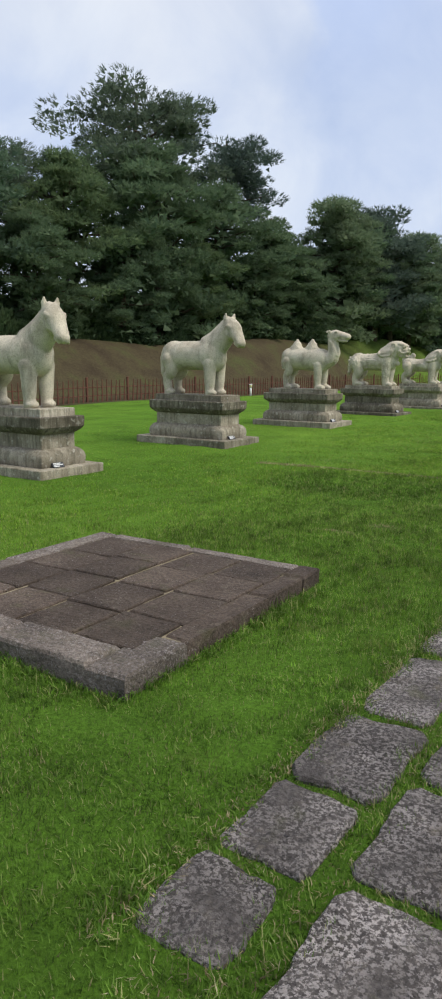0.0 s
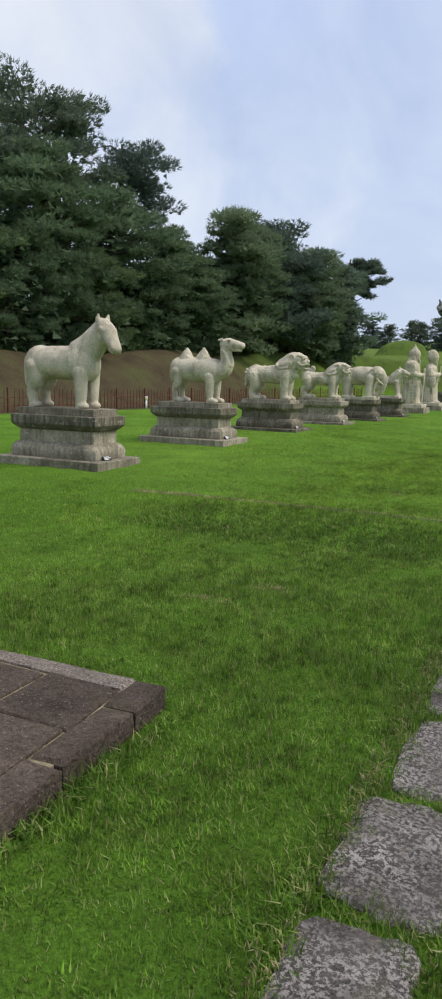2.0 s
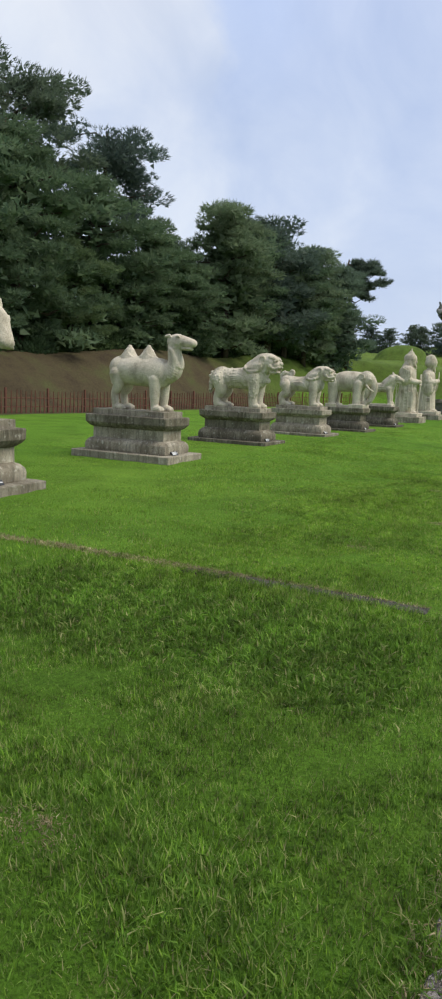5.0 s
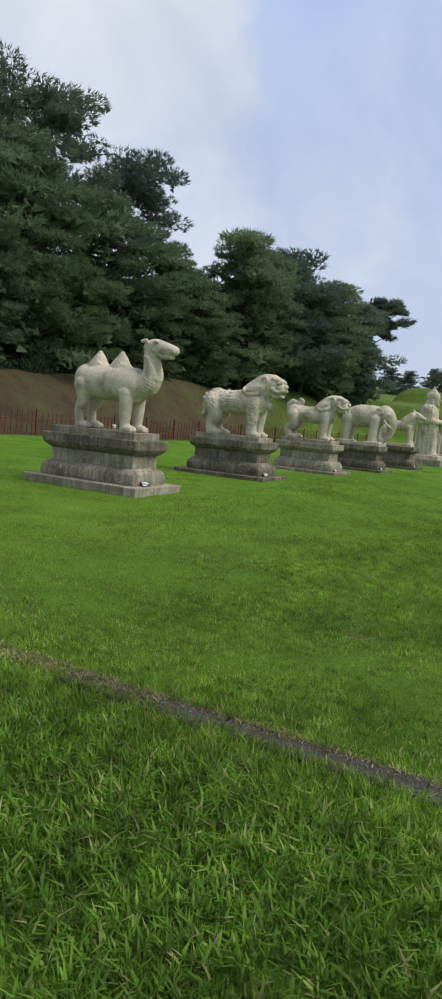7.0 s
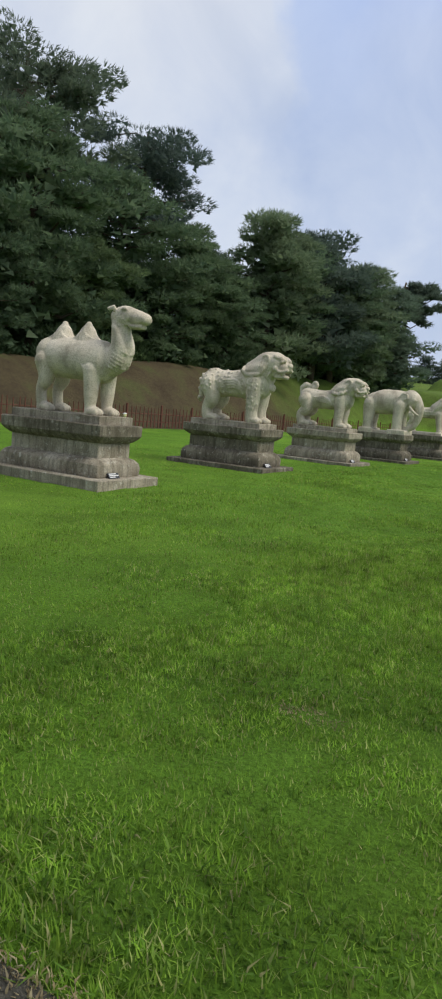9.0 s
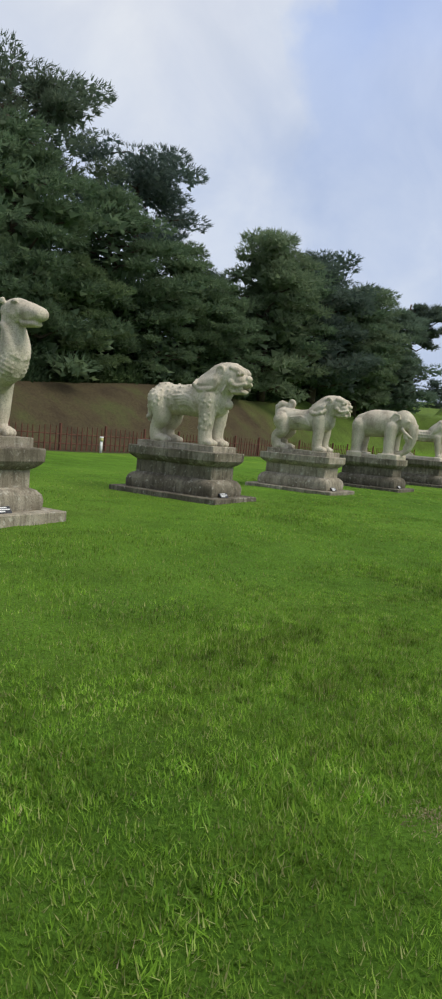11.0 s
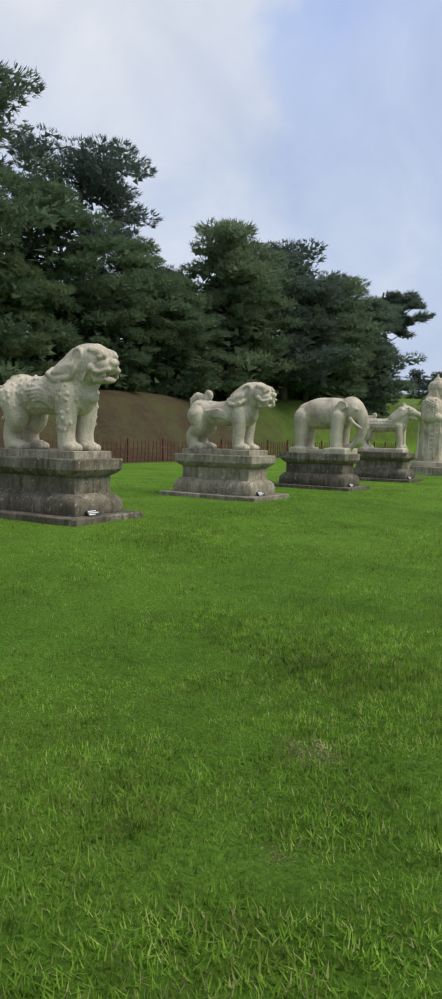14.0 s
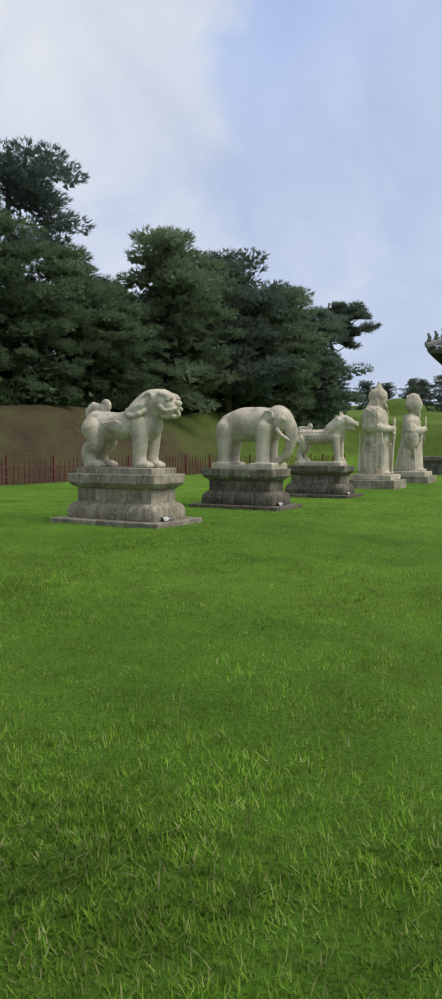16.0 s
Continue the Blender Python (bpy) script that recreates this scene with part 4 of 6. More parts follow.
def military_official():
    bm = bmesh.new()
    robe(bm, [(0.0, -0.06, 0.60, 0.56), (0.25, -0.05, 0.58, 0.55), (0.8, -0.02, 0.52, 0.51), (1.3, 0.0, 0.45, 0.45), (1.7, 0.0, 0.42, 0.46), (2.1, -0.03, 0.42, 0.56), (2.35, -0.05, 0.36, 0.50), (2.5, -0.03, 0.24, 0.32)])
    tube(bm, [(-0.02, 0, 2.4), (0.02, 0, 2.62)], [0.28, 0.25], 16)
    ball(bm, (0.10, 0, 2.72), (0.26, 0.23, 0.29))
    tube(bm, [(-0.20, 0, 2.45), (-0.10, 0, 2.70)], [(0.34, 0.16), (0.27, 0.14)], 14)
    tube(bm, [(0.05, 0, 2.84), (0.05, 0, 2.98), (0.05, 0, 3.14)], [(0.285, 0.31), (0.26, 0.28), (0.15, 0.16)], 18)
    tube(bm, [(0.03, 0, 2.83), (0.03, 0, 2.88)], [(0.30, 0.35)] * 2, 18)
    tube(bm, [(0.05, 0, 3.2), (0.05, 0, 3.36)], [0.07, 0.045], 10)
    ball(bm, (0.36, 0, 2.70), (0.06, 0.05, 0.08))
    tube(bm, [(0.30, 0, 2.56), (0.36, 0, 2.44)], [(0.11, 0.06), 0.05], 10)
    tube(bm, [(0.33, -0.10, 2.61), (0.38, 0, 2.635), (0.33, 0.10, 2.61)], [0.025] * 3, 8)
    for s in (-1, 1):
        ball(bm, (0.30, s * 0.10, 2.78), (0.04, 0.05, 0.03))
        ball(bm, (0.08, s * 0.26, 2.66), (0.07, 0.05, 0.13))
        ball(bm, (-0.07, s * 0.50, 2.02), (0.35, 0.25, 0.47))
        ball(bm, (-0.06, s * 0.55, 1.74), (0.34, 0.22, 0.25))
        tube(bm, [(0.05, s * 0.48, 1.78), (0.36, s * 0.36, 1.66), (0.60, s * 0.10, 1.66)], [0.17, 0.15, 0.11], 12)
        ball(bm, (0.62, s * 0.07, 1.66), (0.10, 0.10, 0.10))
        for i in range(6):
            for j in range(7):
                ball(bm, (-0.28 + 0.10 * i, s * (0.745 - 0.9 * (-0.03 + 0.1 * i - 0.25) ** 2), 1.72 + 0.10 * j + 0.05 * (i % 2)), (0.045, 0.03, 0.04), 0, 8, 6)
        for k in range(5):
            tube(bm, [(-0.45 + 0.2 * k, s * 0.50, 1.5), (-0.47 + 0.21 * k, s * 0.535, 0.15)], [0.03, 0.045], 7)
        box(bm, 0.0, 0.46, s * 0.50 - 0.03, s * 0.50 + 0.03, 0.28, 1.15, 0.02)
        for k in range(5):
            tube(bm, [(0.03, s * 0.545, 0.36 + 0.17 * k), (0.44, s * 0.50, 0.36 + 0.17 * k)], [0.016] * 2, 6)
    tube(bm, [(0.66, 0, 2.02), (0.66, 0, 1.5), (0.62, 0, 0.9), (0.60, 0, 0.02)], [(0.07, 0.05), (0.075, 0.05), (0.07, 0.045), (0.06, 0.04)], 10)
    ball(bm, (0.66, 0, 1.50), (0.06, 0.17, 0.06))
    for z in (1.22, 1.46):
        tube(bm, [(0.02, 0, z), (0.02, 0, z + 0.05)], [(0.53, 0.50)] * 2, 20)
    ball(bm, (0.40, 0.2, 0.05), (0.24, 0.13, 0.09))
    ball(bm, (0.40, -0.2, 0.05), (0.24, 0.13, 0.09))
    return bm


def civil_official():
    bm = bmesh.new()
    robe(bm, [(0.0, -0.10, 0.64, 0.54), (0.25, -0.08, 0.60, 0.53), (0.8, -0.03, 0.50, 0.49), (1.3, 0.0, 0.44, 0.47), (1.7, 0.0, 0.42, 0.50), (2.1, -0.02, 0.38, 0.50), (2.3, -0.04, 0.33, 0.42), (2.45, -0.03, 0.22, 0.27)])
    tube(bm, [(0.0, 0, 2.36), (0.06, 0, 2.56)], [0.20, 0.19], 14)
    ball(bm, (0.11, 0, 2.70), (0.26, 0.22, 0.28))
    tube(bm, [(0.06, 0, 2.86), (0.04, 0, 3.02), (0.02, 0, 3.12)], [(0.28, 0.33), (0.285, 0.33), (0.25, 0.29)], 18)
    tube(bm, [(-0.16, 0, 3.0), (-0.20, 0, 3.22)], [(0.22, 0.10), (0.20, 0.06)], 14)
    tube(bm, [(0.06, 0, 2.85), (0.06, 0, 2.89)], [(0.33, 0.37)] * 2, 18)
    ball(bm, (0.37, 0, 2.70), (0.06, 0.05, 0.09))
    tube(bm, [(0.30, 0, 2.56), (0.33, 0, 2.30)], [(0.09, 0.05), 0.035], 10)
    for s in (-1, 1):
        ball(bm, (0.31, s * 0.09, 2.76), (0.035, 0.05, 0.03))
        ball(bm, (0.08, s * 0.24, 2.70), (0.06, 0.045, 0.11))
        tube(bm, [(-0.02, s * 0.42, 2.12), (0.05, s * 0.46, 1.75), (0.34, s * 0.30, 1.72), (0.52, s * 0.08, 1.80)], [0.17, 0.21, 0.19, 0.13], 14)
        tube(bm, [(0.02, s * 0.44, 1.9), (0.06, s * 0.46, 1.5), (0.10, s * 0.45, 1.15), (0.12, s * 0.44, 0.98)], [(0.17, 0.27), (0.18, 0.33), (0.16, 0.28), (0.09, 0.15)], 14)
        tube(bm, [(0.40, s * 0.18, 1.75), (0.34, s * 0.28, 1.40), (0.22, s * 0.36, 1.08)], [(0.10, 0.16), (0.09, 0.18), (0.07, 0.12)], 12)
        ball(bm, (0.56, s * 0.06, 1.82), (0.09, 0.09, 0.10))
        for k in range(4):
            tube(bm, [(-0.42 + 0.22 * k, s * 0.47, 1.0), (-0.5 + 0.27 * k, s * 0.52, 0.12)], [0.025, 0.045], 7)
        for k in range(3):
            tube(bm, [(-0.02, s * 0.50, 0.62 + 0.09 * k), (0.24, s * 0.485, 0.62 + 0.09 * k)], [0.02] * 2, 6)
        ball(bm, (0.42, s * 0.2, 0.05), (0.22, 0.13, 0.09))
    box(bm, 0.56, 0.61, -0.07, 0.07, 1.70, 2.34, 0.015)
    return bm


def put(name, bm, y, label, category, z=1.128, x=ROW_X, voxel=0.0128, soften=2, size=(1, 1, 1), ahead=0.0):
    z += float(np.interp(y, ROW, LIFT)) if y < 40 else 0.0
    bmesh.ops.scale(bm, vec=size, verts=bm.verts)
    return carved(name, bm, label, category, pose(x + ahead, y, z), voxel, soften, "stone figures along the lawn")


put("horse_statue", horse(), ROW[0], "pale granite horse statue standing on stone pedestal", "statue", voxel=0.0185, size=(0.97, 0.97, 0.98))
put("horse_statue", horse(), ROW[1], "pale granite horse statue with reddish stains on pedestal", "statue", voxel=0.0185, size=(0.97, 0.97, 0.98))
put("camel_statue", camel(), ROW[2], "pale granite two-humped camel statue on stone pedestal", "statue", size=(0.88, 0.92, 0.92), ahead=0.10)
put("lion_statue", spotted_lion(), ROW[3], "spotted granite guardian lion statue with bell on pedestal", "statue", size=(0.885, 0.93, 0.97), ahead=0.115, soften=1)
put("lion_statue", curled_lion(), ROW[4], "smooth granite guardian beast statue with curled tail", "statue", size=(0.93, 0.95, 0.95), ahead=0.15, soften=1)
put("elephant_statue", elephant(), ROW[5], "pale granite elephant statue with tusks on dark pedestal", "statue", voxel=0.018, size=(0.92, 0.95, 0.94), ahead=0.24)
put("beast_statue", scaled_beast(), ROW[6], "slender scaled granite beast statue on dark pedestal", "statue", voxel=0.019, size=(0.97, 1, 0.95), ahead=0.22)


FIGURE_X = -9.12


def figure_base(y, x=FIGURE_X):
    ob = new("figure_pedestal")
    tagged(ob, "two-step pale granite base under a standing figure", "pedestal", "bases of the standing figures")
    bm = bmesh.new()
    box(bm, -0.88, 0.88, -0.80, 0.80, -0.02, 0.46, 0.02)
    part("lower_block", bm, PEDESTAL, ob)
    bm = bmesh.new()
    box(bm, -0.72, 0.72, -0.64, 0.64, 0.459, 0.64, 0.02)
    part("upper_block", bm, STATUE, ob)
    ob.matrix_world = pose(x, y, 0)
    return ob


MILITARY_Y, CIVIL_Y = 42.2, 47.2
base = figure_base(MILITARY_Y)
copy_thing(base, pose(FIGURE_X, CIVIL_Y, 0))
put("official_statue", military_official(), MILITARY_Y, "pale granite statue of helmeted officer holding sword", "statue", 0.635, FIGURE_X, voxel=0.021, soften=1, size=(0.95, 0.95, 0.945))
put("official_statue", civil_official(), CIVIL_Y, "pale granite statue of robed official holding tablet", "statue", 0.635, FIGURE_X, voxel=0.021, soften=1, size=(0.95, 0.95, 0.945))

# ---- paved platform in the lawn ----
PX0, PX1, PY0, PY1, PTOP = -4.28, -1.97, 2.54, 4.98, 0.13
PTURN = 2.6


def wonky(bm, x0, x1, y0, y1, z0, z1, rng, j=0.012, bev=0.01, tilt=0.004):
    """A hand-cut slab with uneven corners."""
    c = [(x0, y0), (x1, y0), (x1, y1), (x0, y1)]
    c = [(x + rng.uniform(-j, j), y + rng.uniform(-j, j)) for x, y in c]
    lo = [bm.verts.new((x, y, z0)) for x, y in c]
    hi0 = [bm.verts.new((x, y, z1 - bev + rng.uniform(-tilt, tilt))) for x, y in c]
    mx, my = sum(x for x, _ in c) / 4, sum(y for _, y in c) / 4
    hi = []
    for v in hi0:
        dx, dy = mx - v.co.x, my - v.co.y
        q = bev * 1.3 / max(math.hypot(dx, dy), 0.01)
        hi.append(bm.verts.new((v.co.x + dx * q, v.co.y + dy * q, v.co.z + bev)))
    for a_, b_ in ((lo, hi0), (hi0, hi)):
        for k in range(4):
            bm.faces.new((a_[k], a_[(k + 1) % 4], b_[(k + 1) % 4], b_[k]))
    bm.faces.new(hi)
    bm.faces.new(list(reversed(lo)))
    return bm


def rough_top(bm, rng, amount):
    """Breaks a slab's edges and top into a worn, uneven surface."""
    bmesh.ops.subdivide_edges(bm, edges=[e_ for e_ in bm.edges if e_.calc_length() > 0.15], cuts=4, use_grid_fill=True)
    ph = rng.uniform(0, 50)
    for v in bm.verts:
        if v.co.z > 0:
            w = noise.noise_vector(v.co * 9.0 + Vector((ph, 0, 0)))
            v.co += Vector((w.x * amount * 1.6, w.y * amount * 1.6, w.z * amount))
    return bm


def stone_platform():
    rng = random.Random(11)
    ob = new("stone_platform")
    tagged(ob, "low square platform of dark pavers with granite kerb in lawn", "platform")
    cx, cy = (PX0 + PX1) / 2, (PY0 + PY1) / 2
    hx, hy = (PX1 - PX0) / 2, (PY1 - PY0) / 2
    south, north, east, west = 0.27, 0.13, 0.17, 0.20
    bm = box(bmesh.new(), -hx + 0.05, hx - 0.05, -hy + 0.05, hy - 0.05, -0.08, PTOP - 0.019)
    part("bedding", bm, MORTAR, ob, "pale sandy joint filling")
    runs = []
    for y0, y1, cuts, mat, up in (
        (-hy - 0.02, -hy + south, (-hx + west, -0.62, 0.12, hx - 0.26), CURB, 0.012),
        (hy - north, hy, (-hx + west, -0.1, hx - east), CURB, 0.0),
    ):
        runs += [(a_ + 0.005, b_ - 0.005, y0, y1, mat, up) for a_, b_ in zip(cuts, cuts[1:])]
    for x0, x1, cuts, mat in ((hx - 0.26, hx + 0.015, (-hy - 0.02, -hy + 0.57), CURB), (hx - east, hx, (-hy + 0.575, 0.35, hy - 0.32, hy), PAVER), (-hx, -hx + west, (-hy, 0.0, hy), CURB)):
        runs += [(x0, x1, a_ + 0.006, b_ - 0.006, mat, 0.0) for a_, b_ in zip(cuts, cuts[1:])]
    for x0, x1, y0, y1, mat, up in runs:
        bm = wonky(bmesh.new(), x0, x1, y0, y1, -0.1, PTOP + up + rng.uniform(-0.006, 0.006), rng, 0.010, 0.018)
        part("kerb_block", rough_top(bm, rng, 0.006), mat, ob)
    nx, ny = 4, 4
    sx, sy = (2 * hx - east - west) / nx, (2 * hy - north - south) / ny
    for i in range(nx):
        shift = rng.uniform(-0.04, 0.04)
        for k in range(ny):
            x0, x1 = -hx + west + i * sx + 0.014, -hx + west + (i + 1) * sx - 0.014
            y0 = -hy + south + k * sy + (shift if k else 0) + 0.010
            y1 = -hy + south + (k + 1) * sy + (shift if k < ny - 1 else 0) - 0.010
            bm = wonky(bmesh.new(), x0, x1, y0, y1, -0.05, PTOP - 0.001 + rng.uniform(-0.004, 0.005), rng, 0.020, 0.008, 0.003)
            part("paver", rough_top(bm, rng, 0.004), PAVER, ob)
    ob.matrix_world = pose(cx, cy, 0, 0, 0, PTURN)
    return ob


stone_platform()

# ---- flagstone path ----


def flag_rows():
    """Rough flagstones: columns from the west edge, each with its own joints."""
    rng = random.Random(21)
    rows = []
    for x0, x1, start, fixed in (
        (-0.875, -0.47, 1.42, (1.40, 1.90, 2.44, 3.18, 4.08, 4.82, 5.60, 6.55, 7.45)),
        (-0.415, 0.12, -0.9, (1.30, 2.02, 2.72, 3.52, 4.20, 4.95, 5.80)),
        (0.17, 0.72, -0.7, ()),
        (0.77, 1.30, -1.0, ()),
    ):
        cuts = [start]
        while cuts[-1] < 13.5:
            nxt = [f for f in fixed if f > cuts[-1] + 0.15]
            cuts.append(nxt[0] if nxt and nxt[0] - cuts[-1] < 1.3 else cuts[-1] + rng.uniform(0.5, 0.85))
        rows += [(x0 + rng.uniform(-0.02, 0.05), x1 + rng.uniform(-0.05, 0.01), a_ + 0.035, b_ - 0.035) for a_, b_ in zip(cuts, cuts[1:])]
    return rows


FLAGS = flag_rows()


def flagstone(x0, x1, y0, y1, rng):
    """An irregular slab with a wavering outline and an uneven top."""
    bm = bmesh.new()
    cx, cy, hx, hy = (x0 + x1) / 2, (y0 + y1) / 2, (x1 - x0) / 2, (y1 - y0) / 2
    n, ph, pw = 36, rng.uniform(0, 9), rng.uniform(8, 15)
    rings = []
    for z, sc in ((-0.08, 1.0), (0.004, 1.0), (0.018, 0.965), (0.022, 0.7), (0.024, 0.35)):
        ring = []
        for k in range(n):
            q = 2 * math.pi * k / n
            c, s = math.cos(q), math.sin(q)
            r = 1 / (abs(c) ** pw + abs(s) ** pw) ** (1 / pw)
            wob = 1 + 0.10 * noise.noise(Vector((c * 1.3 + ph, s * 1.3, 0))) + 0.055 * noise.noise(Vector((c * 5 + ph, s * 5, 3)))
            ring.append(bm.verts.new((cx + c * r * hx * wob * sc, cy + s * r * hy * wob * sc, z + (0.016 * noise.noise(Vector((cx + c * sc * 1.6, cy + s * sc * 1.6, ph))) + 0.008 * noise.noise(Vector((c * sc * 6, s * sc * 6, ph)))) * (z > 0))))
        rings.append(ring)
    for a_, b_ in zip(rings, rings[1:]):
        for k in range(n):
            bm.faces.new((a_[k], a_[(k + 1) % n], b_[(k + 1) % n], b_[k]))
    bm.faces.new(rings[-1])
    return bm


def path_of_flags():
    rng = random.Random(22)
    bm = bmesh.new()
    box(bm, -0.84, 1.28, -1.0, 13.6, -0.12, -0.03)
    ob = new("pavement", mesh_of("pavement", bm, MORTAR))
    tagged(ob, "worn grey flagstone path set in lawn", "path", kind="structure")
    for f in FLAGS:
        part("flagstone", flagstone(*f, rng), FLAG, ob)


path_of_flags()

# ---- drain channel across the lawn ----
DRAIN_Y0, DRAIN_Y1, DRAIN_X0, DRAIN_X1 = 10.97, 11.16, -3.9, -1.62


def drain():
    rng = random.Random(4)
    ob = new("drain_channel")
    tagged(ob, "narrow grey concrete drain strip set into the grass", "drain", kind="structure")
    x = DRAIN_X0
    while x < DRAIN_X1:
        x1 = min(x + 1.0, DRAIN_X1)
        bm = wonky(bmesh.new(), x + 0.004, x1 - 0.004, DRAIN_Y0, DRAIN_Y1, -0.1, land1(x, 11) + 0.014, rng, 0.01, 0.006, 0.003)
        part("concrete_strip", bm, CONCRETE, ob)
        x = x1
    return ob


drain()

# ---- fence and lamp at the foot of the bank ----
FENCE_X = -21.7


def fence():
    ob = new("fence")
    tagged(ob, "low red-brown timber picket fence below the bank", "fence")
    rng = random.Random(8)
    bm = bmesh.new()
    box(bm, -0.014, 0.014, -0.042, 0.042, -0.12, 0.86)
    tip = [v for v in bm.verts if v.co.z > 0.5]
    for v in tip:
        v.co.y *= 0.25
        v.co.z += 0.07
    low = mesh_of("picket", bm, FENCE)
    bm = box(bmesh.new(), -0.045, 0.045, -0.045, 0.045, -0.2, 1.05, 0.012)
    post = mesh_of("post", bm, FENCE)
    y, k = 4.0, 0
    while y < 76.0:
        z = land1(FENCE_X, y)
        if k % 9 == 0:
            shared("post", post, ob, pose(FENCE_X - 0.06, y, z, rng.uniform(-1, 1), 0, 0))
        else:
            shared("picket", low, ob, pose(FENCE_X, y, z + rng.uniform(-0.03, 0.03), rng.uniform(-2.5, 2.5), rng.uniform(-2, 2), 0))
        y += 0.285
        k += 1
    for h in (0.26, 0.62):
        bm = bmesh.new()
        tube(bm, [(FENCE_X - 0.035, yy, land1(FENCE_X, yy) + h) for yy in np.linspace(3.8, 76.2, 36)], [0.022] * 36, 6, cap=False)
        part("rail", bm, FENCE, ob)
    return ob


fence()


def bollard_lamp(x, y):
    ob = new("bollard_lamp")
    tagged(ob, "small white bollard lamp with yellowed head beside fence", "lamp")
    bm = bmesh.new()
    tube(bm, [(0, 0, -0.05), (0, 0, 0.46)], [0.055, 0.055], 12, cap=False)
    part("post", bm, WHITE, ob, smooth=True)
    bm = bmesh.new()
    tube(bm, [(0, 0, 0.455), (0, 0, 0.60)], [0.075, 0.075], 12, cap=False)
    part("lamp_head", bm, YELLOW, ob, "yellowed glass head", True)
    bm = bmesh.new()
    tube(bm, [(0, 0, 0.598), (0, 0, 0.64)], [0.095, 0.06], 12, cap=False)
    part("lid", bm, WHITE, ob)
    ob.matrix_world = pose(x, y, land1(x, y))


bollard_lamp(-20.9, 33.6)

# ---- pines ----


def sprays(rng, centres, out, per, length, width, fan=0.34):
    """Needle sprays: at every centre, per slim triangles fanning about the direction out."""
    n = len(centres)
    c = np.repeat(centres, per, 0)
    d = out / (np.linalg.norm(out, axis=1)[:, None] + 1e-9)
    d = np.repeat(d, per, 0) + rng.normal(0, fan, (n * per, 3))
    d /= np.linalg.norm(d, axis=1)[:, None] + 1e-9
    side = np.cross(d, rng.normal(0, 1, (n * per, 3)))
    side /= np.linalg.norm(side, axis=1)[:, None] + 1e-9
    ln = length * rng.uniform(0.6, 1.25, (n * per, 1))
    base = c + rng.normal(0, length * 0.14, (n * per, 3))
    v = np.stack([base + side * width * 0.5, base - side * width * 0.5, base + d * ln], 1)
    return v.reshape(-1, 3)


def inner(rng, cen, size, many, blade):
    """The dim inside of a clump: broad crossing blades."""
    p = np.clip(rng.normal(0, 0.40, (many, 3)), -0.62, 0.62) * np.asarray(size)
    return sprays(rng, np.asarray(cen) + p - np.array([0, 0, blade * 0.2]), rng.normal(0, 1, (many, 3)) * np.array([1, 1, 0.3]), 1, blade, blade * 0.75, 0.1)


